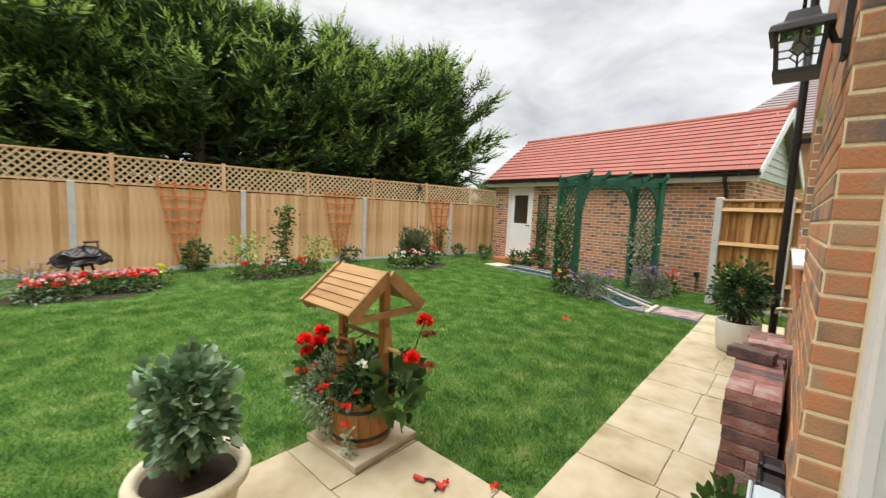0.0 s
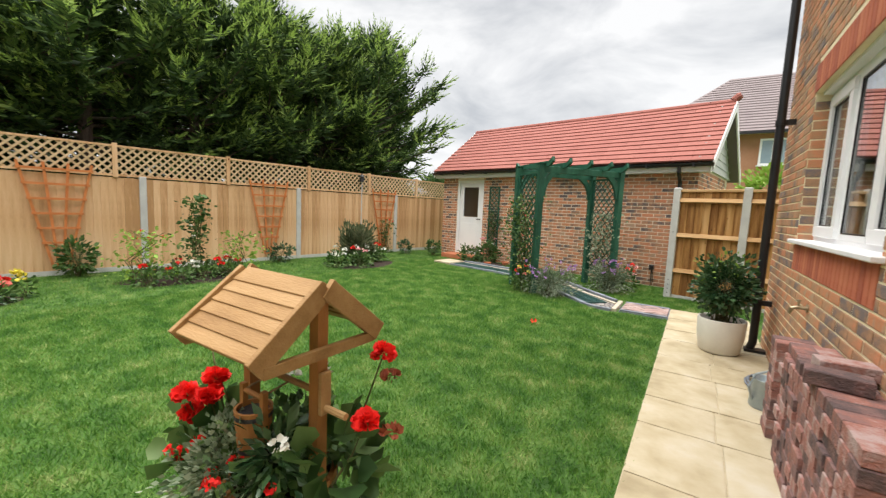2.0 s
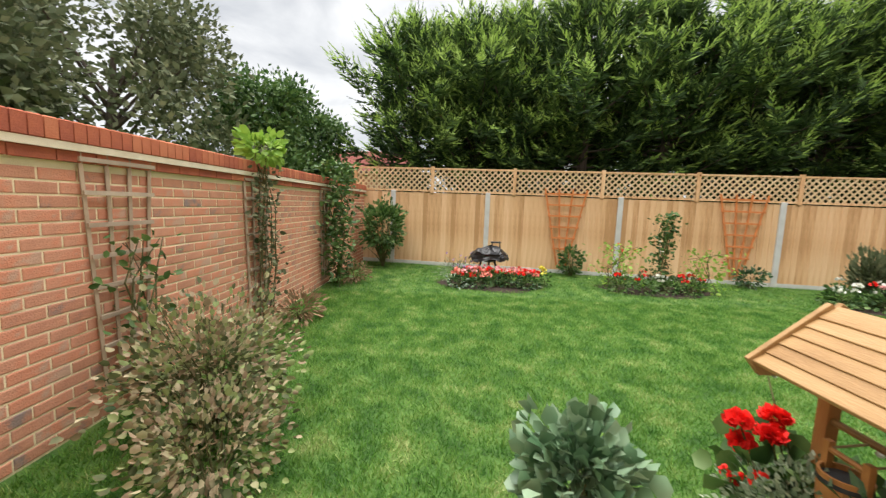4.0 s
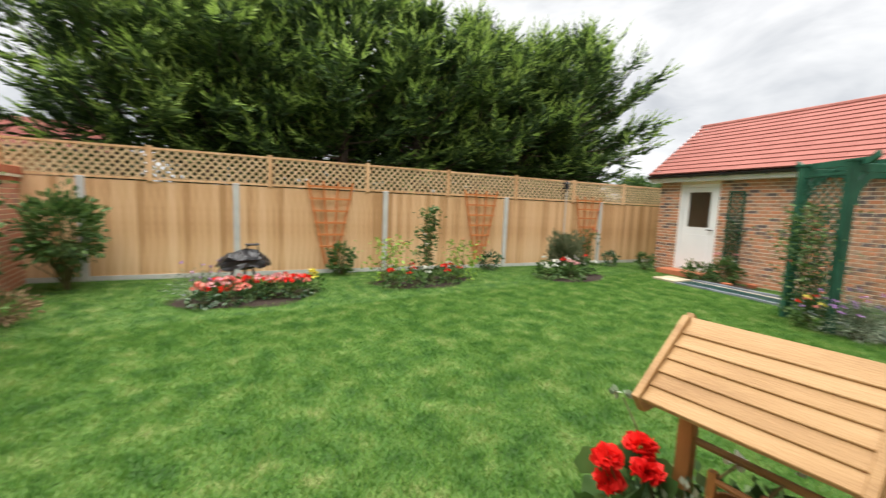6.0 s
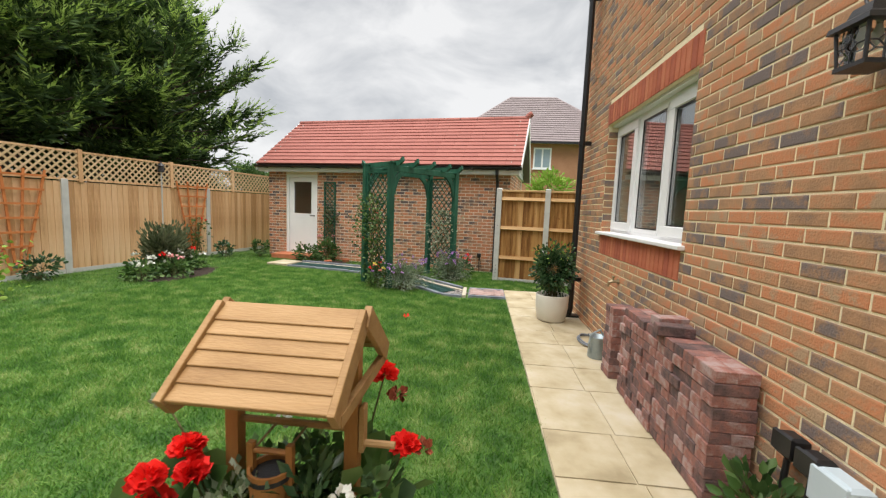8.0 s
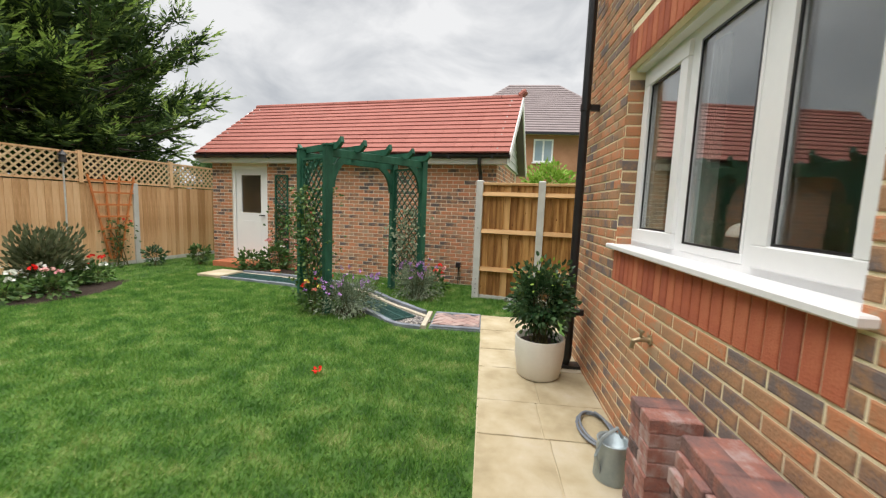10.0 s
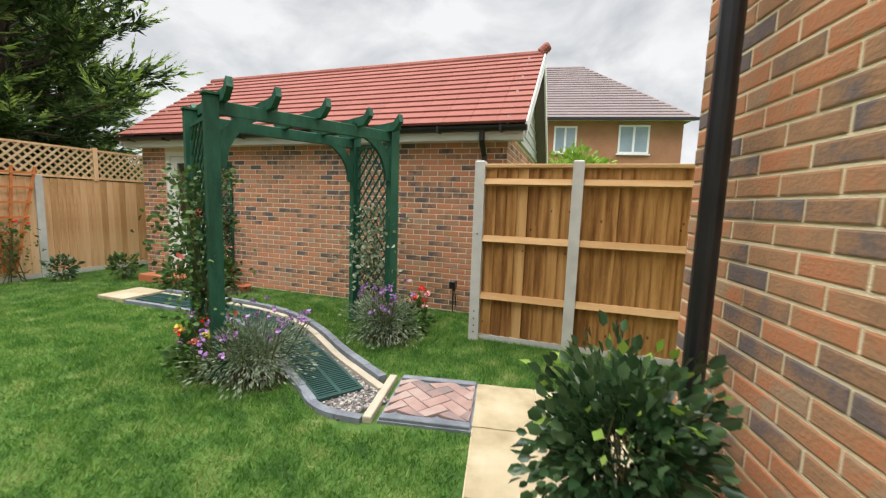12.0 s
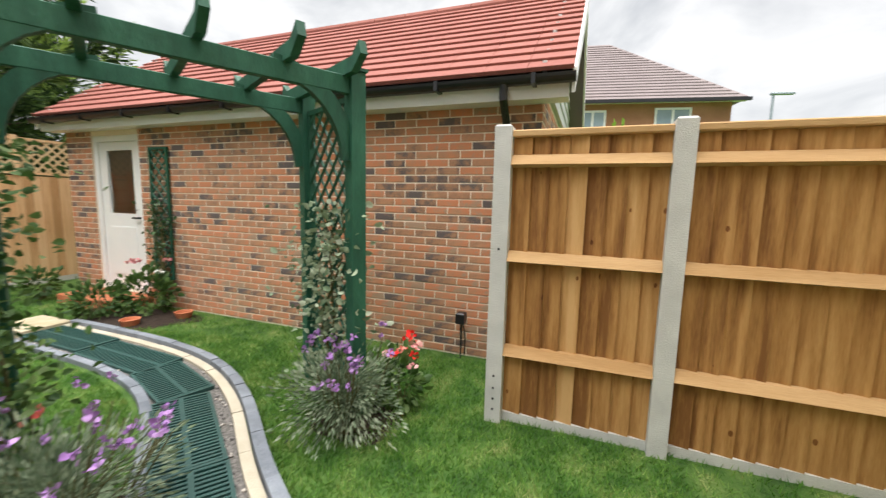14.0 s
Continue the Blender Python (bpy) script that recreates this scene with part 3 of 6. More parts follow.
# lattice top
LZ0, LZ1 = 1.62, 2.14
tposts = [1.7 - 1.78 * k for k in range(9)]
for v in tposts:
    part("trellis_post", Shape().box(-0.02, 0.04, v - 0.035, v + 0.035, LZ0 - 0.02, LZ1 + 0.03), FENCE, fence)
for a, b in zip(tposts[1:], tposts):
    tr = part("trellis_frame", Shape().box(-0.005, 0.028, a + 0.035, b - 0.035, LZ0, LZ0 + 0.035).box(-0.005, 0.028, a + 0.035, b - 0.035, LZ1 - 0.035, LZ1), FENCE, fence)
    for lay in (0, 1):
        la = Shape()
        y0, y1, z0, z1 = a + 0.035, b - 0.035, LZ0 + 0.03, LZ1 - 0.03
        h = z1 - z0
        x0 = 0.002 + 0.011 * lay
        k = y0 - h
        while k < y1:
            s0, s1 = max(0, (y0 - k) / h), min(1, (y1 - k) / h)
            if s1 > s0 + 0.03:
                za, zb = (z0 + s0 * h, z0 + s1 * h) if lay else (z1 - s0 * h, z1 - s1 * h)
                p, q = Vector((x0, k + s0 * h, za)), Vector((x0, k + s1 * h, zb))
                wv = (q - p).normalized().cross(Vector((1, 0, 0))) * 0.016
                ox = Vector((0.01, 0, 0))
                la.add([p - wv, p + wv, q + wv, q - wv, p - wv + ox, p + wv + ox, q + wv + ox, q - wv + ox], [(0, 1, 2, 3), (7, 6, 5, 4), (0, 4, 5, 1), (2, 6, 7, 3), (1, 5, 6, 2), (0, 3, 7, 4)])
            k += 0.125
        part("lattice", la, TRELLIS, tr)

# side fence between the garage and the house, seen from its rail side
MR = MG @ Matrix.Translation((0.27, -0.92, 0))
sfence = thing("side_fence", "treated timber panel fence with arris rails and concrete posts", "fence", MR, kind="structure")
SP = [0.0, 0.93, 2.76, 4.6]
for x in SP:
    p = part("post", Shape().box(x - 0.05, x + 0.05, -0.05, 0.06, -0.1, 1.83, c=0.012), CONCRETE, sfence, "pale concrete post")
    if x == 0:
        for z in (0.08, 0.15, 0.22, 0.3, 1.1):
            part("bolt_hole", Shape().tube([(x, -0.053, z), (x, -0.04, z)], 0.008, 8), BLACK, p)
for a, b in zip(SP, SP[1:]):
    n = round((b - a - 0.1) / 0.1)
    w = (b - a - 0.1) / n
    for k in range(n):
        x = a + 0.05 + k * w
        dz = rng.uniform(-0.004, 0.004)
        bd = Shape().add([(x, 0.026, 0.05), (x + w + 0.01, 0.0, 0.05), (x + w + 0.01, 0.0, 1.76 + dz), (x, 0.026, 1.76 + dz), (x, 0.038, 0.05), (x + w + 0.01, 0.016, 0.05), (x + w + 0.01, 0.016, 1.76 + dz), (x, 0.038, 1.76 + dz)],
                         [(0, 1, 2, 3), (7, 6, 5, 4), (0, 4, 5, 1), (3, 2, 6, 7), (0, 3, 7, 4), (1, 5, 6, 2)])
        part("board", bd, FENCE_DARK, sfence)
    for z in (0.46, 1.05, 1.62):
        rl = Shape().add([(a + 0.05, 0.012, z - 0.035), (a + 0.05, -0.05, z - 0.02), (a + 0.05, -0.012, z + 0.035), (a + 0.05, 0.012, z + 0.04), (b - 0.05, 0.012, z - 0.035), (b - 0.05, -0.05, z - 0.02), (b - 0.05, -0.012, z + 0.035), (b - 0.05, 0.012, z + 0.04)],
                         [(3, 2, 1, 0), (4, 5, 6, 7), (0, 1, 5, 4), (1, 2, 6, 5), (2, 3, 7, 6), (3, 0, 4, 7)])
        part("arris_rail", rl, RAIL, sfence)
    part("capping", Shape().box(a + 0.05, b - 0.05, -0.02, 0.05, 1.76, 1.8, c=0.006), RAIL, sfence)
    part("gravel_board", Shape().box(a + 0.05, b - 0.05, 0.0, 0.035, -0.05, 0.05), CONCRETE, sfence)

# garden wall behind the lawn: face towards +y
WLEN = 8.2
MWL = Matrix.Translation((-1.55, -1.95, 0)) @ Matrix.Rotation(radians(180), 4, "Z")
wall_garden = solid("wall_garden", Shape().box(0, WLEN, 0, 0.22, -0.2, 1.52), MORTAR, "red brick garden wall with a brick coping", "wall", MWL, kind="structure")
part("coping", Shape().box(-0.01, WLEN, -0.05, 0.27, 1.56, 1.6).box(0, WLEN, -0.02, 0.24, 1.5, 1.565), CREAM, wall_garden, "cream creasing line under the coping")
cop = Shape().box(0.004, 0.071, -0.055, 0.275, 1.6, 1.71, c=0.006).mesh("coping_brick", RED_BRICK)
for k in range(int(WLEN / 0.075)):
    part("coping_brick", cop, RED_BRICK, wall_garden).matrix_local = Matrix.Translation((k * 0.075, 0, 0))
lowc = Shape().box(0.004, 0.221, -0.03, 0.0, 1.5, 1.56, c=0.004).mesh("coping_course_brick", RED_BRICK)
for k in range(int(WLEN / 0.225)):
    part("coping_course_brick", lowc, RED_BRICK, wall_garden).matrix_local = Matrix.Translation((k * 0.225, 0, 0))

# paving: path beside the house and patio
path = solid("path", Shape().box(-0.78, 0.12, 1.62, 7.02, -0.05, 0.009).box(-1.98, 0.12, -1.9, 1.62, -0.05, 0.009), JOINT, "cream riven paving slabs along the house", "pavement", kind="structure")
def slab(x0, x1, y0, y1):
    s = Shape()
    nx, ny = 5, 5
    for i in range(nx + 1):
        for j in range(ny + 1):
            ex = 0.004 if i in (0, nx) else 0
            ex2 = 0.004 if j in (0, ny) else 0
            z = 0.024 - (0.006 if i in (0, nx) or j in (0, ny) else 0) + 0.004 * noise.noise((x0 * 3 + i * 0.9, y0 * 3 + j * 0.9, 1.3))
            px = x0 + (x1 - x0) * i / nx + (0.004 * noise.noise((j * 1.7, x0 * 9, y0)) if i in (0, nx) else 0)
            py = y0 + (y1 - y0) * j / ny + (0.004 * noise.noise((i * 1.7, y0 * 9, x0)) if j in (0, ny) else 0)
            s.v.append((px, py, z))
    s.f = [(i * (ny + 1) + j, (i + 1) * (ny + 1) + j, (i + 1) * (ny + 1) + j + 1, i * (ny + 1) + j + 1) for i in range(nx) for j in range(ny)]
    rim = [i * (ny + 1) for i in range(nx + 1)] + [nx * (ny + 1) + j for j in range(1, ny + 1)] + [i * (ny + 1) + ny for i in range(nx - 1, -1, -1)] + [j for j in range(ny - 1, 0, -1)]
    k = len(s.v)
    s.v += [(s.v[i][0], s.v[i][1], 0.0) for i in rim]
    m = len(rim)
    s.f += [(rim[i], k + i, k + (i + 1) % m, rim[(i + 1) % m]) for i in range(m)]
    ob = part("paving_slab", s, SLAB, path)
y, k = 1.62, 0
while y < 6.95:
    h = (0.6, 0.45, 0.6, 0.45)[k % 4] if y < 6.2 else 7.02 - y
    sp = -0.36 if k % 2 else -0.33
    slab(-0.78 + 0.004 * (k % 3), sp - 0.005, y + 0.005, y + h - 0.005)
    slab(sp + 0.005, 0.115, y + 0.005, y + h - 0.005)
    y += h
    k += 1
for r, (y0, y1) in enumerate(((1.02, 1.62), (0.57, 1.02), (-0.03, 0.57), (-0.6, -0.03), (-1.2, -0.6), (-1.9, -1.2))):
    xs = (-1.98, -1.38, -0.78, -0.33, 0.115) if r % 2 else (-1.98, -1.53, -0.93, -0.33, 0.115)
    for a, b in zip(xs, xs[1:]):
        slab(a + 0.005, b - 0.005, y0 + 0.005, y1 - 0.005)

# brickwork pieces
SB = Matrix.Diagonal((0.93, 1, 0.93, 1))
bricks(wall_house, JX / 0.93, 5.3 / 0.93, [tuple(c / 0.93 for c in h) for h in hh], HOUSE_BRICK, SB, (0.0, 5.0, 0.0, 1.25), start=-0.0335)
soldiers(wall_house, WX0, WX1, WZ0 - 0.22, WZ0, RED_BRICK, I4)
soldiers(wall_house, WX0 - 0.04, WX1 + 0.04, WZ1, WZ1 + 0.22, RED_BRICK, I4)
MJ = Matrix.Translation((0, 0, 0)) @ Matrix.Rotation(radians(-90), 4, "Z")
bricks(wall_house, T, 5.3, [], HOUSE_BRICK, Matrix.Translation((0, T, 0)) @ MJ, (0, 0, 0, 0))
bricks(wall_house, 0.1, 2.16 / 0.93, [], HOUSE_BRICK, Matrix.Translation((JX, 0, 0)) @ Matrix.Rotation(radians(90), 4, "Z") @ SB, (0, 0, 0, 0), start=-0.0335)
bricks(wall_house, 0.1, WZ1, [], HOUSE_BRICK, Matrix.Translation((WX0, 0, 0)) @ Matrix.Rotation(radians(90), 4, "Z"), (0, 0, 0, 0), start=WZ0)
gl = GR - GL
MGB = Matrix.Translation((GL, 0, 0))
bricks(wall_garage, gl / 0.93, 2.29 / 0.93, [tuple(c / 0.93 for c in (DX0 - GL, DX1 - GL, DZ0 - 0.01, DZ1))], GARAGE_BRICK, MGB @ SB, (2.9, 6.8, 0, 1.3))
bricks(wall_garage, 3.0, 2.29, [], GARAGE_BRICK, Matrix.Translation((GR, 0, 0)) @ Matrix.Rotation(radians(90), 4, "Z"), (0, 0, 0, 0))
bricks(wall_garden, WLEN / 0.93, 1.5 / 0.93, [], WALL_BRICK, SB, (0, 4.6, 0.3, 1.6))

# ---- fittings on the house wall ----
win = thing("window_1", "white upvc three-light window with a dark interior behind", "window", MH, kind="structure")
RD = 0.1
LIGHT1, LIGHT2 = 0.655, 1.215
wf = Shape()
wf.box(WX0, WX1, RD, RD + 0.07, WZ0, WZ0 + 0.06).box(WX0, WX1, RD, RD + 0.07, WZ1 - 0.06, WZ1)
lights = [WX0, WX0 + LIGHT1, WX0 + LIGHT2, WX1]
for x in (WX0, lights[1] - 0.035, lights[2] - 0.035, WX1 - 0.06):
    wf.box(x, x + (0.06 if x in (WX0, WX1 - 0.06) else 0.07), RD + 0.001, RD + 0.069, WZ0 + 0.06, WZ1 - 0.06)
part("window_frame", wf, WHITE, win)
for i, (a, b) in enumerate(zip(lights, lights[1:])):
    a += 0.06 if i == 0 else 0.035
    b -= 0.06 if i == 2 else 0.035
    # the outer lights are casements with a sash of their own, the middle one is glazed into the frame
    z0, z1, w = WZ0 + 0.06, WZ1 - 0.06, 0.016 if i == 1 else 0.08
    h0 = 0.04 if i == 1 else 0.085
    z0, z1 = z0 + h0 - w, z1 - h0 + w
    if i == 1:
        sh = Shape().box(a, b, RD - 0.004, RD + 0.03, z0 - 0.024, z0 + w, c=0.003).box(a, b, RD - 0.004, RD + 0.03, z1 - w, z1 + 0.024, c=0.003)
        sh.box(a, a + w, RD - 0.003, RD + 0.029, z0 + w, z1 - w).box(b - w, b, RD - 0.003, RD + 0.029, z0 + w, z1 - w)
    else:
        sh = Shape().box(a, b, RD - 0.02, RD + 0.03, z0 - 0.005, z0 + w, c=0.006).box(a, b, RD - 0.02, RD + 0.03, z1 - w, z1 + 0.005, c=0.006)
        sh.box(a, a + w, RD - 0.019, RD + 0.029, z0 + w, z1 - w).box(b - w, b, RD - 0.019, RD + 0.029, z0 + w, z1 - w)
    s = part("glazing_bead" if i == 1 else "sash", sh, WHITE, win)
    gk = Shape().box(a + w, b - w, RD - 0.004, RD + 0.004, z0 + w, z0 + w + 0.01).box(a + w, b - w, RD - 0.004, RD + 0.004, z1 - w - 0.01, z1 - w).box(a + w, a + w + 0.01, RD - 0.004, RD + 0.004, z0 + w, z1 - w).box(b - w - 0.01, b - w, RD - 0.004, RD + 0.004, z0 + w, z1 - w)
    part("gasket", gk, BLACK, s, "black rubber gasket")
    pn = part("pane", Shape().box(a + w, b - w, RD + 0.006, RD + 0.012, z0 + w, z1 - w), GLASS, s)
    pn.visible_shadow = False
    pn = part("inner_pane", Shape().box(a + w, b - w, RD + 0.022, RD + 0.026, z0 + w, z1 - w), GLASS, s)
    pn.visible_shadow = False
part("window_sill", Shape().box(WX0 - 0.05, WX1 + 0.05, -0.05, RD, WZ0 - 0.002, WZ0 + 0.03, c=0.006), SILL, win)
part("drip_rail", Shape().box(WX0 + 0.01, WX1 - 0.01, RD - 0.06, RD, WZ1 - 0.025, WZ1 - 0.002), WHITE, win)
for x0, x1 in ((WX0 - 0.1, WX0 + 0.32), (WX1 - 0.25, WX1 + 0.1)):
    cur, n = Shape(), 24
    for i in range(n + 1):
        x = x0 + (x1 - x0) * i / n
        y = 0.42 + 0.03 * math.sin(i * 1.9)
        cur.v += [(x, y, 0.1), (x, y, 2.45)]
    cur.f += [(2 * i, 2 * i + 2, 2 * i + 3, 2 * i + 1) for i in range(n)]
    solid("curtain", cur, CURTAIN, "grey-beige curtain drawn aside behind the window", "curtain", MH, "window curtains")

solid("window_board", Shape().box(WX0 - 0.05, WX1 + 0.05, RD + 0.075, 0.46, WZ0 - 0.02, WZ0 + 0.012, c=0.006), SILL, "white window board inside the window", "window board", MH, kind="structure")
tl = thing("table_lamp", "glass table lamp with a pale domed shade and brass stem", "table lamp", MH @ Matrix.Translation((1.86, 0.34, WZ0 + 0.012)) @ Matrix.Scale(0.8, 4))
part("lamp_base", Shape().lathe([(0.055, 0), (0.055, 0.012), (0.02, 0.025), (0.012, 0.09), (0.026, 0.11), (0.012, 0.13), (0.01, 0.2)], 16), BRASS, tl, "brass stem")
part("shade", Shape().lathe([(0.085, 0.17), (0.083, 0.19), (0.068, 0.225), (0.04, 0.248), (0.01, 0.255)], 20), WHITEPOT, tl, "pale domed shade", smooth=True)

d2 = thing("door_2", "white glazed patio door frame set in the brick opening", "door", MH, kind="structure")
df = Shape().box(JX, JX + 0.08, 0.1, 0.17, 0.0, 2.16).box(JX + 1.82, JX + 1.9, 0.1, 0.17, 0.0, 2.16).box(JX + 0.08, JX + 1.82, 0.1, 0.17, 2.08, 2.16).box(JX + 0.08, JX + 1.82, 0.1, 0.17, 0.0, 0.08)
part("door_frame", df, WHITE, d2)
for a, b in ((JX + 0.085, JX + 0.945), (JX + 0.955, JX + 1.815)):
    s = part("door_leaf", Shape().box(a, a + 0.09, 0.105, 0.16, 0.085, 2.075).box(b - 0.09, b, 0.105, 0.16, 0.085, 2.075).box(a + 0.09, b - 0.09, 0.105, 0.16, 0.085, 0.28).box(a + 0.09, b - 0.09, 0.105, 0.16, 1.98, 2.075), WHITE, d2)
    pn = part("pane", Shape().box(a + 0.09, b - 0.09, 0.13, 0.136, 0.28, 1.98), GLASS, s)
    pn.visible_shadow = False

dp = thing("downpipe", "black plastic downpipe fixed to the brick house wall", "downpipe", MH)
DPX = 0.4
part("pipe", Shape().tube([(DPX, -0.115, 5.4), (DPX, -0.115, 0.12), (DPX, -0.14, 0.03)], 0.036, 14), BLACK, dp, smooth=False)
for z in (0.5, 2.25, 4.0):
    part("clip", Shape().tube([(DPX, -0.115, z), (DPX, -0.115, z + 0.05)], 0.043, 14).box(DPX - 0.02, DPX + 0.02, -0.08, -0.006, z, z + 0.05), BLACK, dp)
part("shoe", Shape().box(DPX - 0.06, DPX + 0.06, -0.18, -0.01, 0.024, 0.05), BLACK, dp)

# lantern: local frame on the wall, -y out of it
ML = MH @ Matrix.Translation((5.9 - 1.72, 0, 2.0)) @ Matrix.Scale(0.74, 4)
lan = thing("wall_lantern", "black metal wall lantern with leaded glass on brickwork", "wall lantern", ML)
part("back_plate", Shape().box(-0.05, 0.05, -0.03, -0.006, -0.1, 0.14, c=0.01), IRON, lan)
part("arm", Shape().tube([(0, -0.02, -0.02), (0, -0.05, -0.02), (0, -0.075, 0.05), (0, -0.11, 0.06)], 0.014, 8), IRON, lan)
cy = -0.16
hood = Shape()
pr = [(0.105, 0.03), (0.1, 0.055), (0.06, 0.08), (0.048, 0.12), (0.02, 0.13)]
hood.lathe([(r * 1.414, z) for r, z in pr], 4, Matrix.Translation((0, cy, 0)) @ Matrix.Rotation(radians(45), 4, "Z"))
part("hood", hood, IRON, lan)
cage = Shape()
for sx in (-1, 1):
    for sy in (-1, 1):
        cage.tube([(sx * 0.068, cy + sy * 0.068, -0.13), (sx * 0.08, cy + sy * 0.08, 0.03)], 0.008, 6)
cage.box(-0.078, 0.078, cy - 0.078, cy + 0.078, -0.145, -0.125)
for sx in (-1, 1):
    for a, b in (((0, 0.03), (0, -0.02)), ((0, -0.08), (0, -0.125)), ((-0.07, -0.05), (-0.03, -0.05)), ((0.03, -0.05), (0.07, -0.05)), ((0, -0.02), (0.03, -0.05)), ((0.03, -0.05), (0, -0.08)), ((0, -0.08), (-0.03, -0.05)), ((-0.03, -0.05), (0, -0.02))):
        cage.tube([(a[0], cy + sx * 0.075, a[1]), (b[0], cy + sx * 0.075, b[1])], 0.0035, 5)
        cage.tube([(sx * 0.075, cy + a[0], a[1]), (sx * 0.075, cy + b[0], b[1])], 0.0035, 5)
part("cage", cage, IRON, lan)
lg = part("glass", Shape().box(-0.07, 0.07, cy - 0.07, cy + 0.07, -0.122, 0.028), GLASS, lan)
lg.visible_shadow = False
part("bulb", Shape().lathe([(0.004, -0.06), (0.022, -0.04), (0.026, -0.015), (0.014, 0.02), (0.012, 0.03)], 12, Matrix.Translation((0, cy, 0))), WHITEP, lan, smooth=True)
ringp = [(0.05 * math.cos(a), cy, 0.175 + 0.045 * math.sin(a)) for a in [2 * math.pi * k / 16 for k in range(17)]]
part("top_ring", Shape().tube(ringp, 0.007, 6).tube([(0, cy, 0.13), (0, cy, 0.16), (0.018, cy, 0.18), (0, cy, 0.195)], 0.006, 6), IRON, lan)

tap = thing("garden_tap", "weathered brass garden tap on the brick wall", "tap", MH @ Matrix.Translation((5.9 - 4.12, 0, 0.75)))
part("body", Shape().tube([(0, 0.0, 0), (0, -0.06, 0), (0, -0.09, -0.01), (0, -0.1, -0.05)], [0.014, 0.014, 0.014, 0.011], 10), BRASS, tap)
part("tap_handle", Shape().tube([(0, -0.055, 0.0), (0, -0.055, 0.045)], 0.008, 8).tube([(-0.03, -0.055, 0.045), (0.03, -0.055, 0.05)], 0.007, 8), BRASS, tap)
part("flange", Shape().tube([(0, -0.012, 0), (0, -0.004, 0)], 0.028, 12), BRASS, tap)

for y, z in ((1.9, 0.47), (1.78, 0.46)):
    so = thing("outdoor_socket", "black weatherproof outdoor socket on the brick wall", "socket", MH @ Matrix.Translation((5.9 - y, 0, z)), "outdoor sockets")
    part("housing", Shape().box(-0.045, 0.045, -0.075, -0.006, -0.045, 0.055, c=0.012), BLACK, so)
    part("lid", Shape().box(-0.05, 0.05, -0.085, -0.07, -0.03, 0.06, c=0.007), BLACK, so)
    part("cable", Shape().tube([(0, -0.05, -0.04), (0.005, -0.06, -0.12), (-0.01, -0.05, -0.25), (0.02, -0.06, -0.43)], 0.012, 8), BLACK, so)
jb = thing("junction_box", "pale grey plastic junction box on the brick wall", "junction box", MH @ Matrix.Translation((5.9 - 1.66, 0, 0.44)))
part("box", Shape().box(-0.07, 0.07, -0.09, -0.006, -0.06, 0.07, c=0.014), GREYBOX, jb)
part("lid", Shape().box(-0.072, 0.072, -0.104, -0.092, -0.062, 0.072, c=0.005), GREYBOX, jb)
part("conduit", Shape().tube([(0, -0.05, -0.06), (0, -0.05, -0.42)], 0.012, 8), GREYBOX, jb)

# stacked pavers against the wall
pav = Shape().box(0.0015, 0.0985, 0.0015, 0.1985, 0.001, 0.059, c=0.004).mesh("paver", PAVER)
rng = random.Random(8)
def paver_stack(y0, cols, heights, label):
    st = thing("paver_stack", label, "brick stack", Matrix.Translation((-0.11, y0, 0.024)), "stacked pavers")
    for c in range(cols):
        for z in range(heights[c]):
            for k in range(2):
                ob = part("paver", pav, PAVER, st)
                j = Matrix.Translation((rng.uniform(-0.005, 0.005), rng.uniform(-0.003, 0.003), 0)) @ Matrix.Rotation(radians(rng.uniform(-0.8, 0.8)), 4, "Z")
                if (z + 2 * c) % 5 == 0:
                    ob.matrix_local = j @ Matrix.Translation((k * 0.1, c * 0.202, z * 0.06))
                else:
                    ob.matrix_local = j @ Matrix.Translation((0.2, c * 0.202 + k * 0.1, z * 0.06)) @ Matrix.Rotation(radians(90), 4, "Z")
    return st
paver_stack(2.12, 6, [11, 11, 11, 11, 11, 11], "stack of purple-red block pavers beside the house wall")
paver_stack(3.52, 1, [10], "short stack of purple-red block pavers by the wall")
for x, y, r in ((-0.05, 2.66, 80), (0.02, 2.86, 95)):
    ob = solid("loose_paver", Shape().box(-0.05, 0.05, -0.1, 0.1, 0, 0.06, c=0.004), PAVER, "loose purple-red paver lying on the stack", "paver", pose(x, y, 0.024 + 0.662, 0, 0, r), "loose pavers")

can = thing("watering_can", "galvanised steel watering can on the path", "watering can", pose(-0.06, 4.02, 0.024, 0, 0, 30))
part("can_body", Shape().lathe([(0.085, 0), (0.09, 0.01), (0.08, 0.2), (0.085, 0.21), (0.07, 0.205), (0.07, 0.15)], 20), ZINC, can, smooth=True)
part("spout", Shape().tube([(0.08, 0, 0.04), (0.16, 0, 0.14), (0.22, 0, 0.24)], [0.02, 0.015, 0.012], 8), ZINC, can)
part("can_handle", Shape().tube([(0.06, 0, 0.21), (0.02, 0, 0.27), (-0.08, 0, 0.24), (-0.12, 0, 0.15), (-0.085, 0, 0.05)], 0.009, 6), ZINC, can)
hose = [(-0.02 + 0.12 * math.cos(a) * (1 - a / 40), 4.45 + 0.2 * math.sin(a), 0.036 + a * 0.002) for a in [k * 0.35 for k in range(40)]]
solid("garden_hose", Shape().tube(hose, 0.009, 6), KERB, "coiled dark grey garden hose on the path by the wall", "hose")


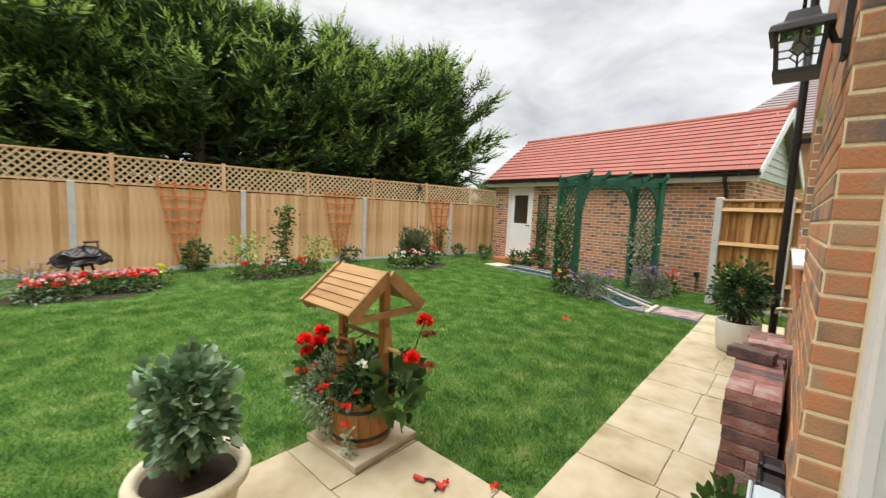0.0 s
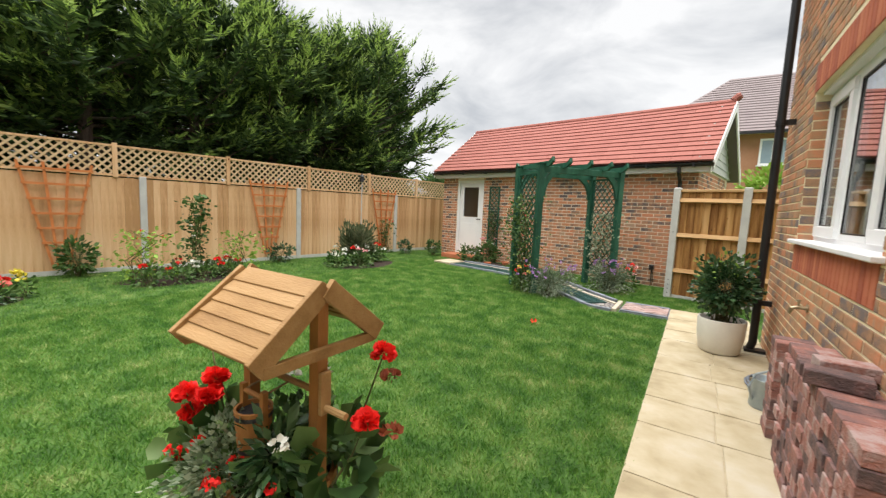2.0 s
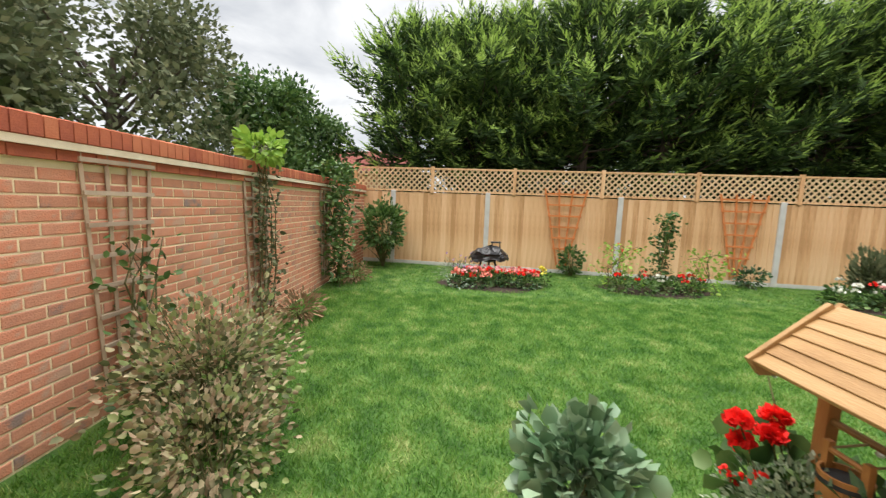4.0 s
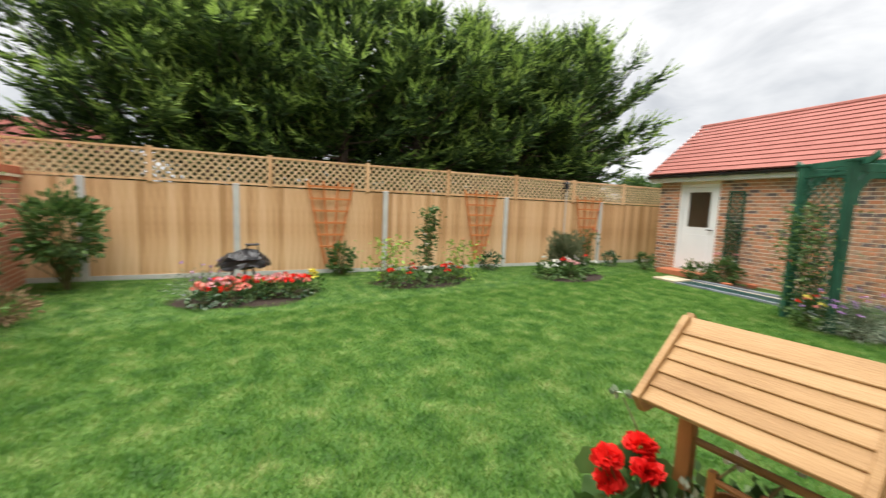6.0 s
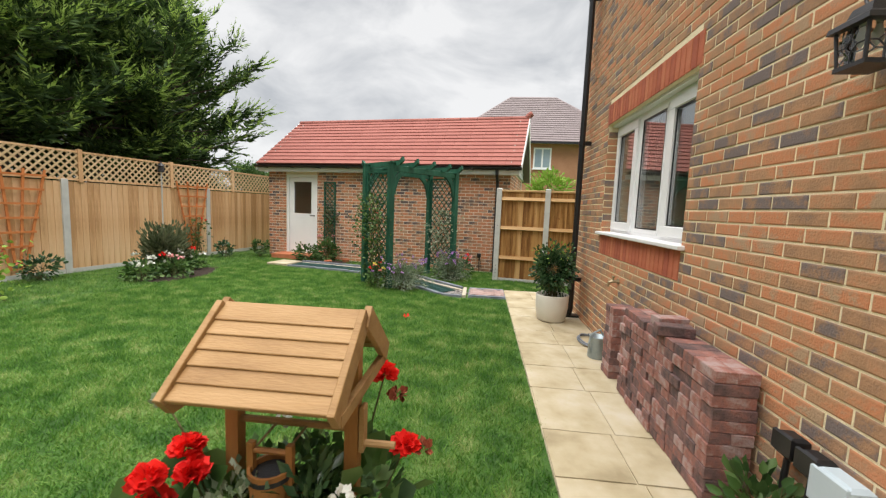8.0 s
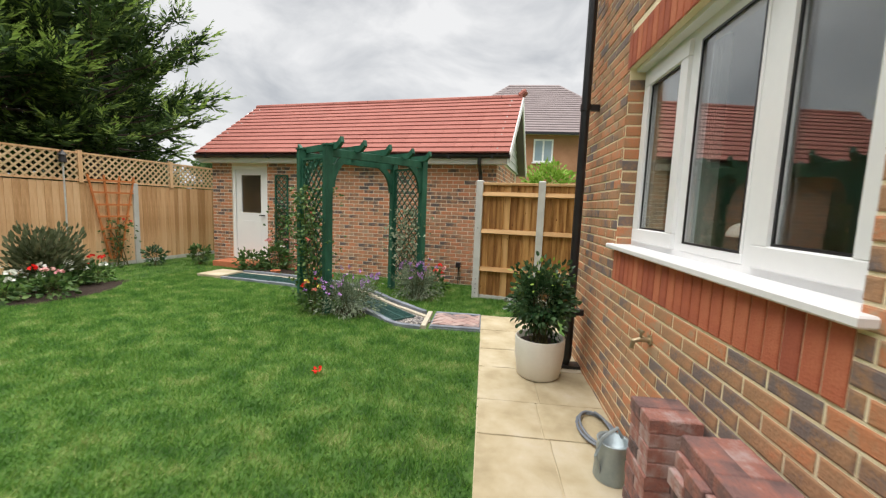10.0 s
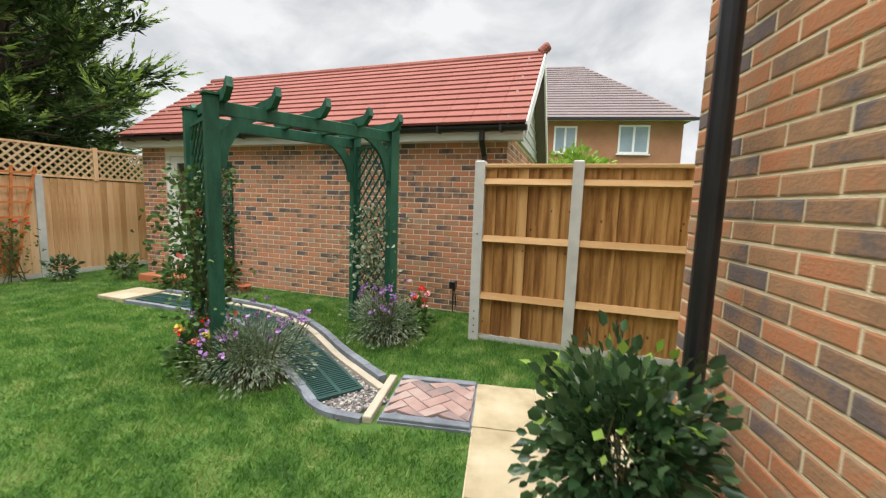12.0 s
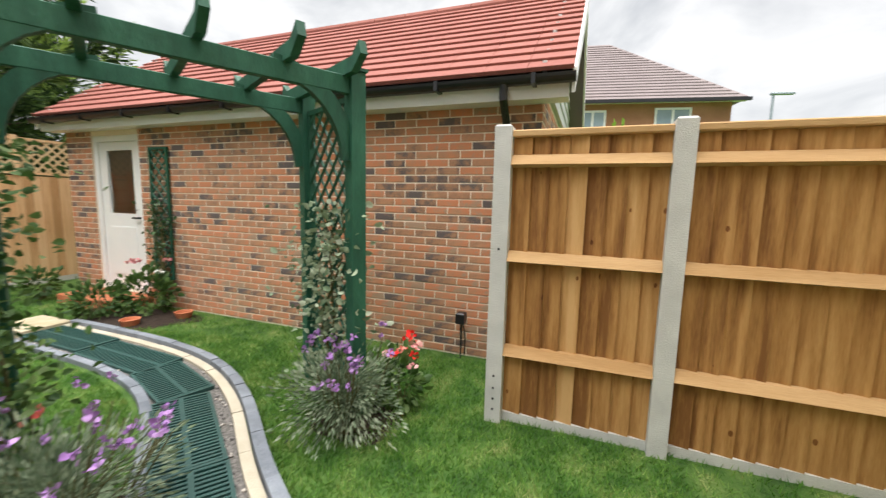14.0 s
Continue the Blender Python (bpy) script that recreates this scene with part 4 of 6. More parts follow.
# ---- plants ----
def blob(n, rx, ry, rz, z0, seed, hollow=0.5):
    """Places inside an uneven crown and the way out from its middle."""
    r = np.random.RandomState(seed)
    d = r.normal(0, 1, (n, 3))
    d /= np.linalg.norm(d, axis=1)[:, None]
    k = r.uniform(hollow, 1, n)[:, None]
    lump = 1 + 0.22 * np.sin(d[:, :1] * 5 + seed) * np.cos(d[:, 1:2] * 4 + 2 * seed) + 0.12 * np.sin(d[:, 2:] * 7 + seed)
    p = d * k * lump * [rx, ry, rz] + [0, 0, z0]
    return p, d


def stems(pts, base, r0, seed, n=14):
    s = Shape()
    rg = random.Random(seed)
    for _ in range(n):
        t = Vector(pts[rg.randrange(len(pts))])
        b = Vector((base[0] + rg.uniform(-1, 1) * base[3], base[1] + rg.uniform(-1, 1) * base[3], base[2]))
        mid = b.lerp(t, 0.5) + Vector((rg.uniform(-.03, .03), rg.uniform(-.03, .03), 0.03))
        s.tube([b, mid, t], [r0, r0 * 0.7, r0 * 0.35], 5)
    return s


def bush(name, label, x, y, rx, ry, rz, z0, n, size, width, mat, seed, parent=None, base=(0, 0, 0, 0.03), hollow=0.45, spread=0.7, r0=0.006, up=0.3, category="shrub", smooth=False, nst=14, group=""):
    """A shrub of leaves on stems; x, y the place of its foot."""
    p, d = blob(n, rx, ry, rz, z0, seed, hollow)
    p[:, 2] = np.maximum(p[:, 2], base[2] + 0.01)
    d[:, 2] += up
    ob = parent or thing(name, label, category, Matrix.Translation((x, y, 0)), group)
    part("foliage", leaf_mesh("foliage", p, d, size, width, mat, seed, spread, full=True), mat, ob)
    if category == "shrub":
        for k in range(nst):
            part("stem", stems(p, base, r0, seed * 100 + k, 1), STEM, ob)
    else:
        part("stem_cluster", stems(p, base, r0, seed, nst), STEM, ob, kind="stuff")
    return ob


def bloom(parent, places, r, mat, seed, name="flower", petals=26, label=""):
    """Round flower heads of many petals, each a mesh of its own."""
    rg = np.random.RandomState(seed)
    for i, c in enumerate(places):
        d = rg.normal(0, 1, (petals, 3))
        d[:, 2] = np.abs(d[:, 2]) * 0.8 - 0.1
        d /= np.linalg.norm(d, axis=1)[:, None]
        p = np.array(c) + d * r * 0.45
        part(name, leaf_mesh(name, p, d, r * 0.85, 0.55, mat, seed + i, 0.35, 0.15, full=True), mat, parent, label)


def scatter(parent, places, size, mat, seed):
    """Small loose flowers of a few petals, each a mesh of its own."""
    rg = np.random.RandomState(seed)
    for i, c in enumerate(places):
        p = np.array(c) + rg.normal(0, size * 0.35, (7, 3))
        part("flower", leaf_mesh("flower", p, rg.normal(0, 1, p.shape), size, 0.5, mat, seed + i, 0.3, full=True), mat, parent)


# stone pot with a hydrangea-like shrub
pot = thing("stone_planter", "round cream stone planter filled with dark soil", "planter", pose(-1.685, 0.465, 0.02) @ Matrix.Scale(0.86, 4))
part("bowl", Shape().lathe([(0.15, 0), (0.16, 0.02), (0.2, 0.2), (0.225, 0.3), (0.255, 0.31), (0.262, 0.345), (0.25, 0.37), (0.215, 0.37), (0.2, 0.34), (0.19, 0.3)], 40), STONEPOT, pot, smooth=True)
part("soil", Shape().lathe([(0.205, 0.29), (0.205, 0.325), (0.12, 0.34), (0.02, 0.345)], 28), SOIL, pot)
b = bush("shrub", "leafy blue-green shrub growing in the stone planter", -1.685, 0.465, 0.145, 0.145, 0.25, 0.6, 950, 0.05, 0.48, BLUELEAF, 11, base=(0, 0, 0.29, 0.06), hollow=0.35, spread=1.6, r0=0.007, up=-0.1)

# white pot with a glossy shrub
wp = thing("white_planter", "ivory round planter on the path beside the downpipe", "planter", pose(-0.28, 5.27, 0.022))
part("bowl", Shape().lathe([(0.155, 0), (0.175, 0.02), (0.2, 0.18), (0.205, 0.33), (0.2, 0.34), (0.185, 0.335), (0.185, 0.27)], 40), WHITEPOT, wp, smooth=True)
part("soil", Shape().lathe([(0.19, 0.24), (0.19, 0.28), (0.1, 0.29), (0.02, 0.295)], 24), SOIL, wp)
b = bush("shrub", "glossy dark green evergreen shrub in the ivory planter", -0.28, 5.27, 0.27, 0.27, 0.29, 0.68, 2300, 0.046, 0.36, GLOSS, 21, base=(0, 0, 0.3, 0.08), hollow=0.3, spread=1.0, r0=0.006, up=0.0, nst=30)
p, d = blob(60, 0.24, 0.24, 0.14, 0.86, 25, 0.8)
part("young_leaves", leaf_mesh("young_leaves", p, d, 0.045, 0.3, LIME, 25), LIME, b)

# wishing well planter
wx, wy = -1.79, 1.39
solid("base_slab", Shape().box(-0.23, 0.23, -0.23, 0.23, 0, 0.045, c=0.006), SLAB, "pinkish square paving slab under the wishing well", "slab", pose(wx + 0.02, wy, 0.022, 0, 0, 2))
well = thing("wishing_well", "honey-stained wooden wishing well planter with a shingled roof", "wishing well", pose(wx, wy, 0.068))
tub_n = 18
for k in range(tub_n):
    a0, a1 = 2 * math.pi * k / tub_n + 0.008, 2 * math.pi * (k + 1) / tub_n - 0.008
    st = Shape()
    vs = [(r * math.cos(a), r * math.sin(a), z) for z, r1, r0 in ((0, 0.185, 0.165), (0.26, 0.2, 0.18)) for r in (r0, r1) for a in (a0, a1)]
    st.add(vs, [(0, 1, 3, 2), (4, 6, 7, 5), (2, 3, 7, 6), (0, 4, 5, 1), (0, 2, 6, 4), (1, 5, 7, 3)])
    part("stave", st, WELL_DARK, well)
for z, r in ((0.035, 0.191), (0.2, 0.2)):
    part("hoop", Shape().lathe([(r - 0.012, z), (r, z), (r + 0.002, z + 0.02), (r - 0.01, z + 0.02)], 36), IRON, well, "black metal hoop")
part("soil", Shape().lathe([(0.17, 0.18), (0.172, 0.235), (0.02, 0.25)], 20), SOIL, well)
for sx in (-0.195, 0.195):
    part("post", Shape().box(sx - 0.021, sx + 0.021, -0.021, 0.021, 0.12, 0.95, c=0.003), WELL_DARK, well)
AP, EV, HW = 0.975, 0.785, 0.235
ra = math.atan2(AP - EV, HW)
RLn = math.hypot(AP - EV, HW)
for s in (1, -1):
    rm = Matrix.Rotation(math.pi if s > 0 else 0, 4, "Z")
    base_m = rm @ Matrix.Translation((0, -HW, EV)) @ Matrix.Rotation(ra, 4, "X")
    for k in range(6):
        w = RLn / 6
        part("shingle", Shape().box(-0.217, 0.217, k * w - 0.01, (k + 1) * w + 0.012, 0.01, 0.026, base_m @ Matrix.Translation((0, k * w, 0.002)) @ Matrix.Rotation(radians(-7), 4, "X") @ Matrix.Translation((0, -k * w, 0)), c=0.002), WELL, well)
    for sx in (-0.229 - 0.003 * s, 0.229 + 0.003 * s):
        part("rafter", Shape().box(sx - 0.0105, sx + 0.0105, -0.015, RLn + 0.004, -0.03, 0.04, base_m, c=0.002), WELL, well)
for sx in (-0.229, 0.229):
    part("tie_beam", Shape().box(sx - 0.01, sx + 0.01, -HW + 0.01, HW - 0.01, EV - 0.035, EV + 0.0), WELL, well)
part("spindle", Shape().tube([(-0.2, 0, 0.62), (0.2, 0, 0.62)], 0.012, 8), WELL, well)
part("crank", Shape().box(0.22, 0.235, -0.02, 0.02, 0.55, 0.7, c=0.004).tube([(0.235, 0, 0.575), (0.33, 0, 0.575)], 0.012, 8), WELL, well)
bk = part("bucket", Shape().lathe([(0.05, 0.36), (0.064, 0.54), (0.056, 0.54), (0.05, 0.48)], 16, Matrix.Translation((-0.02, -0.1, 0))), WELL_DARK, well)
for z, r in ((0.39, 0.053), (0.51, 0.0625)):
    part("hoop", Shape().lathe([(r - 0.006, z), (r + 0.001, z), (r + 0.001, z + 0.014), (r - 0.006, z + 0.014)], 20, Matrix.Translation((-0.02, -0.1, 0))), IRON, bk, "black metal hoop")
part("bucket_ear", Shape().box(-0.09, -0.07, -0.11, -0.09, 0.49, 0.61).box(0.03, 0.05, -0.11, -0.09, 0.49, 0.61).tube([(-0.08, -0.1, 0.585), (0.04, -0.1, 0.585)], 0.009, 6), WELL_DARK, bk)
for sx in (-0.05, 0.05):
    part("rope", Shape().tube([(sx - 0.02, -0.1, 0.59), (sx, 0, 0.62)], 0.004, 5), DRY, well)

wpl = thing("bedding_plants", "red geraniums and trailing foliage in the wishing well", "flowers", pose(wx, wy, 0.068))
p, d = blob(1500, 0.24, 0.25, 0.2, 0.34, 31, 0.3)
ok = (np.abs(p[:, 0] + 0.02) > 0.09) | (p[:, 1] > 0.02) | (p[:, 2] < 0.36)
p, d = p[ok], d[ok]
p[:, 2] = np.maximum(p[:, 2], 0.22)
part("foliage", leaf_mesh("foliage", p, d, 0.042, 0.38, LEAF, 31, 0.8), LEAF, wpl)
p, d = blob(2200, 0.22, 0.2, 0.22, 0.27, 32, 0.4)
p[:, 0] -= 0.1
p[:, 1] -= 0.13
part("trailing_foliage", leaf_mesh("trailing_foliage", p, d, 0.028, 0.36, SILVER, 32, 0.7), SILVER, wpl)
p, d = blob(70, 0.14, 0.14, 0.15, 0.34, 33, 0.5)
p += [0.24, 0.06, 0.0]
part("geranium_leaves", leaf_mesh("geranium_leaves", p, d * 0.5 + [0, 0, 0.5], 0.095, 0.6, LEAF, 33, 0.5, full=True), LEAF, wpl)
p, d = blob(90, 0.15, 0.14, 0.13, 0.33, 34, 0.5)
p += [-0.27, -0.1, 0.0]
part("geranium_leaves", leaf_mesh("geranium_leaves", p, d * 0.5 + [0, 0, 0.5], 0.085, 0.6, LEAF, 34, 0.5, full=True), LEAF, wpl)
p, d = blob(240, 0.1, 0.1, 0.16, 0.38, 35, 0.2)
p += [0.1, -0.1, 0]
part("pinnate_leaves", leaf_mesh("pinnate_leaves", p, d + [0, 0, -0.4], 0.065, 0.2, GLOSS, 35, 0.4), GLOSS, wpl)
heads = [(-0.29, -0.09, 0.56), (-0.35, -0.17, 0.51), (-0.35, -0.15, 0.42), (0.35, 0.07, 0.53), (0.22, 0.3, 0.67), (-0.24, -0.14, 0.52)]
bloom(wpl, heads, 0.04, RED, 41, "geranium_head", 90)
bloom(wpl, [(0.28, 0.28, 0.6), (0.4, 0.14, 0.48)], 0.034, DEAD, 48, "withered_head", 24)
bloom(wpl, [(0.22, -0.17, 0.56 - 0.04), (-0.1, 0.12, 0.55), (0.05, 0.15, 0.6)], 0.028, WHITEP, 49, "white_flower", 18)
rgn = random.Random(50)
bloom(wpl, [(-0.1 + rgn.uniform(-0.2, 0.3), -0.14 + rgn.uniform(-0.16, 0.03), 0.27 + rgn.uniform(-0.12, 0.14)) for _ in range(12)], 0.022, RED, 51, "petunia", 12)
stm = Shape()
for h in heads:
    stm.tube([(h[0] * 0.6, h[1] * 0.6, 0.25), (h[0] * 0.85, h[1] * 0.85, h[2] * 0.75), h], [0.005, 0.004, 0.003], 5)
stm.tube([(-0.2, -0.06, 0.4), (-0.32, -0.08, 0.62), (-0.38, -0.06, 0.68)], 0.003, 5)
part("stem_cluster", stm, STEM, wpl, kind="stuff")
bloom(wpl, [(-0.39, -0.06, 0.69)], 0.03, SILVER, 60, "seed_head", 16)
p, d = blob(60, 0.03, 0.03, 0.17, 0.1, 36, 0.1)
p += [0.16, -0.2, 0]
part("trailing_sprig", leaf_mesh("trailing_sprig", p, d, 0.03, 0.4, SILVER, 36, 0.7), SILVER, wpl)

rope = thing("skipping_rope", "skipping rope with red grips lying on the patio", "skipping rope", pose(-1.2, 1.36, 0.022))
rp = [(0.05 * math.cos(a), 0.035 - 0.03 + 0.05 * math.sin(a), 0.012) for a in [math.pi * k / 14 for k in range(15)]]
part("cord", Shape().tube(rp, 0.006, 6), IRON, rope)
part("grip", Shape().tube([(-0.09, 0.0, 0.02), (-0.03, 0.015, 0.02)], 0.013, 10), REDGRIP, rope)
part("grip", Shape().tube([(0.03, 0.045, 0.02), (0.08, 0.04, 0.02)], 0.013, 10), REDGRIP, rope)

bush("shrub", "low fresh green shrub growing by the house wall", -0.02, 1.9, 0.13, 0.15, 0.17, 0.17, 170, 0.07, 0.3, LEAF, 71)

# ---- arch with climbers ----
AD = math.atan2(0.78, 0.626)
MA = Matrix.Translation((-2.25, 7.33, 0)) @ Matrix.Rotation(AD, 4, "Z")
arch = thing("garden_arch", "dark green stained timber garden arch with lattice sides", "garden arch", MA)
HWD, DEP = 0.79, 0.72
for sx in (-1, 1):
    for y in (0, DEP):
        part("post", Shape().box(sx * HWD - 0.045, sx * HWD + 0.045, y - 0.045, y + 0.045, -0.05, 2.1, c=0.006), GREEN, arch)
        part("post_cap", Shape().box(sx * HWD - 0.055, sx * HWD + 0.055, y - 0.055, y + 0.055, 2.1, 2.118), GREEN, arch)
        br = Shape()
        pts = []
        for k in range(9):
            a = math.pi / 2 * k / 8
            pts.append((sx * (HWD - 0.045 - 0.42 * (1 - math.cos(a))), 1.6 + 0.45 * math.sin(a)))
        for k in range(9):
            (xa, za), (xb, zb) = pts[max(k - 1, 0)], pts[min(k + 1, 8)]
            ln = math.hypot(xb - xa, zb - za)
            nx, nz = (zb - za) / ln * 0.045, -(xb - xa) / ln * 0.045
            x, z = pts[k]
            br.v += [(x - nx, y - 0.02, z - nz), (x + nx, y - 0.02, z + nz), (x + nx, y + 0.02, z + nz), (x - nx, y + 0.02, z - nz)]
        br.f = [(4 * k + q, 4 * k + (q + 1) % 4, 4 * k + 4 + (q + 1) % 4, 4 * k + 4 + q) for k in range(8) for q in range(4)] + [(3, 2, 1, 0), (32, 33, 34, 35)]
        part("curved_brace", br, GREEN, arch)
    la = Shape()
    y0, y1, z0, z1 = 0.05, DEP - 0.05, 0.25, 1.95
    x = sx * HWD
    la.box(x - 0.015, x + 0.015, y0, y1, z0 - 0.03, z0).box(x - 0.015, x + 0.015, y0, y1, z1, z1 + 0.03)
    la.box(x - 0.015, x + 0.015, y0, y0 + 0.025, z0, z1).box(x - 0.015, x + 0.015, y1 - 0.025, y1, z0, z1)
    part("side_frame", la, GREEN, arch)
    W = y1 - y0
    for lay in (0, 1):
        ll = Shape()
        k = z0 - W
        while k < z1:
            s0, s1 = max(0, (z0 - k) / W), min(1, (z1 - k) / W)
            if s1 > s0 + 0.05:
                ya, yb = (y0 + s0 * W, y0 + s1 * W) if lay else (y1 - s0 * W, y1 - s1 * W)
                ll.tube([(x - 0.006 + 0.012 * lay, ya, k + s0 * W), (x - 0.006 + 0.012 * lay, yb, k + s1 * W)], 0.01, 4)
            k += 0.13
        part("lattice", ll, GREEN, arch)
for y in (0, DEP):
    part("beam", Shape().box(-HWD + 0.045, HWD - 0.045, y - 0.022, y + 0.022, 1.97, 2.07, c=0.004), GREEN, arch)
for k in range(5):
    x = -HWD + 2 * HWD * k / 4 + (0.07 if k == 0 else -0.07 if k == 4 else 0)
    rf = Shape().box(x - 0.022, x + 0.022, -0.13, DEP + 0.13, 2.06, 2.14)
    for s, yy in ((-1, -0.13), (1, DEP + 0.13)):
        rf.add([(x - 0.022, yy, 2.06), (x + 0.022, yy, 2.06), (x + 0.022, yy, 2.14), (x - 0.022, yy, 2.14), (x - 0.022, yy + s * 0.1, 2.13), (x + 0.022, yy + s * 0.1, 2.13), (x + 0.022, yy + s * 0.08, 2.2), (x - 0.022, yy + s * 0.08, 2.2)],
               [(0, 1, 2, 3), (7, 6, 5, 4), (0, 4, 5, 1), (3, 2, 6, 7), (0, 3, 7, 4), (1, 5, 6, 2)])
    part("rafter", rf, GREEN, arch)
def climber(name, label, m, w, d, z1, n, size, mat, seed, flowers=None):
    ob = thing(name, label, "climber", m)
    r = np.random.RandomState(seed)
    z = z1 * r.uniform(0.05, 1, n) ** 0.9
    p = np.stack([r.normal(0, w, n), r.normal(0, d, n), z], 1)
    p[:, 0] += 0.06 * np.sin(z * 5 + seed)
    dd = np.stack([r.normal(0, 1, n), r.normal(0, 1, n), r.uniform(-0.3, 0.6, n)], 1)
    part("foliage", leaf_mesh("foliage", p, dd, size, 0.36, mat, seed, 0.5, full=True), mat, ob)
    for k in range(6):
        a = r.uniform(-1, 1, 8)
        s = Shape().tube([(w * a[0], d * a[1], 0), (w * a[2], d * a[3], z1 * 0.4), (w * 1.3 * a[4], d * a[5], z1 * 0.75), (w * 1.6 * a[6], d * a[7], z1 * 0.97)], [0.008, 0.007, 0.005, 0.003], 5)
        part("stem", s, STEM, ob)
    if flowers:
        scatter(ob, [tuple(p[i]) for i in r.randint(0, n, flowers[1])], 0.03, flowers[0], seed)
    return ob
climber("climbing_rose", "green climbing rose on the lattice side of the arch", MA @ Matrix.Translation((-HWD - 0.03, 0.4, 0)), 0.12, 0.22, 1.6, 1500, 0.05, LEAF, 81, (CORAL, 6))
climber("climbing_rose", "young silver-green climber on the arch lattice", MA @ Matrix.Translation((HWD - 0.02, 0.3, 0)), 0.09, 0.2, 1.35, 800, 0.05, SILVER, 82)

def perennial(label, x, y, r, h, seed, petals, n=2600, extra=None):
    ob = thing("wallflower", label, "flowers", Matrix.Translation((x, y, 0)), "wallflowers")
    p, d = blob(int(n * 1.7), r * 1.05, r * 1.05, h * 0.55, h * 0.45, seed, 0.12)
    p += 0.05 * np.sin(p[:, [1, 2, 0]] * 19 + seed)
    p[:, 2] = np.maximum(p[:, 2], 0.03)
    part("foliage", leaf_mesh("foliage", p, d * 0.5 + [0, 0, 0.2], 0.042, 0.15, GREYLEAF, seed, 1.3), GREYLEAF, ob)
    for k in range(40):
        part("stem", stems(p, (0, 0, 0, 0.1), 0.004, seed * 100 + k, 1), STEM, ob)
    rg = np.random.RandomState(seed)
    a, q = rg.uniform(0, 6.28, petals), r * np.sqrt(rg.uniform(0, 1.1, petals))
    scatter(ob, np.stack([q * np.cos(a), q * np.sin(a), h * rg.uniform(0.7, 1.15, petals)], 1), 0.026, MAUVE, seed)
    for i in range(petals):
        sp = Shape().tube([(q[i] * 0.7 * np.cos(a[i]), q[i] * 0.7 * np.sin(a[i]), h * 0.45), (q[i] * np.cos(a[i]), q[i] * np.sin(a[i]), h * 0.9)], 0.003, 4)
        part("stalk", sp, STEM, ob)
    return ob
perennial("mauve perennial wallflower bush at the foot of the arch", -2.5, 6.78, 0.4, 0.47, 91, 42)
perennial("mauve perennial wallflower bush beside the grate path", -1.78, 7.82, 0.33, 0.5, 92, 30)
def bedding(label, x, y, r, h, seed, mats, count, leafmat=LEAF, n=260, size=0.055, fl=0.032):
    ob = bush("bedding_plant", label, x, y, r, r, h * 0.55, h * 0.4, n, size, 0.36, leafmat, seed, category="flowers", nst=8, r0=0.004)
    rg = np.random.RandomState(seed)
    for i in range(count):
        a, q = rg.uniform(0, 6.28), r * math.sqrt(rg.uniform(0, 1.0))
        bloom(ob, [(q * math.cos(a), q * math.sin(a), h * rg.uniform(0.7, 1.15))], fl, mats[i % len(mats)], seed + i, "flower", 14)
    return ob
bedding("small snapdragons with red and yellow flowers by the arch", -2.93, 6.72, 0.19, 0.38, 95, [RED, YELLOW, CORAL, MAUVE], 9)
bedding("red and pink snapdragons at the foot of the arch post", -1.52, 8.12, 0.16, 0.42, 96, [RED, PINKP, CORAL], 10)

# ---- sunken grate path and block paving ----
def strip(pts, w0, w1, z0, z1):
    """A band along a line between two offsets to its right."""
    s = Shape()
    P = [Vector((*p, 0)) for p in pts]
    rows = []
    for i, p in enumerate(P):
        d = (P[min(i + 1, len(P) - 1)] - P[max(i - 1, 0)]).normalized()
        nn = Vector((d.y, -d.x, 0))
        rows.append([p + nn * w0 + Vector((0, 0, z0)), p + nn * w1 + Vector((0, 0, z0)), p + nn * w1 + Vector((0, 0, z1)), p + nn * w0 + Vector((0, 0, z1))])
    for r in rows:
        s.v += [tuple(q) for q in r]
    n = len(rows)
    s.f = [(4 * i + k, 4 * i + (k + 1) % 4, 4 * i + 4 + (k + 1) % 4, 4 * i + 4 + k) for i in range(n - 1) for k in range(4)] + [(3, 2, 1, 0), (4 * n - 4, 4 * n - 3, 4 * n - 2, 4 * n - 1)]
    return s
def smooth_line(p, n=8):
    out = []
    for i in range(len(p) - 1):
        p0, p1, p2, p3 = (np.array(p[max(0, min(len(p) - 1, j))]) for j in (i - 1, i, i + 1, i + 2))
        for k in range(n):
            t = k / n
            out.append(tuple(0.5 * (2 * p1 + (p2 - p0) * t + (2 * p0 - 5 * p1 + 4 * p2 - p3) * t * t + (3 * p1 - p0 - 3 * p2 + p3) * t ** 3)))
    return out + [p[-1]]
CL = smooth_line([(-1.5, 6.5), (-2.18, 7.12), (-2.79, 7.75), (-3.38, 8.15), (-4.2, 8.41), (-5.35, 8.62)])
solid("drain_bed", strip(CL, -0.2, 0.2, -0.06, 0.004), GRAVEL, "bed of grey pebbles under the grate path", "gravel bed", kind="structure")
peb = Shape()
rgp = random.Random(12)
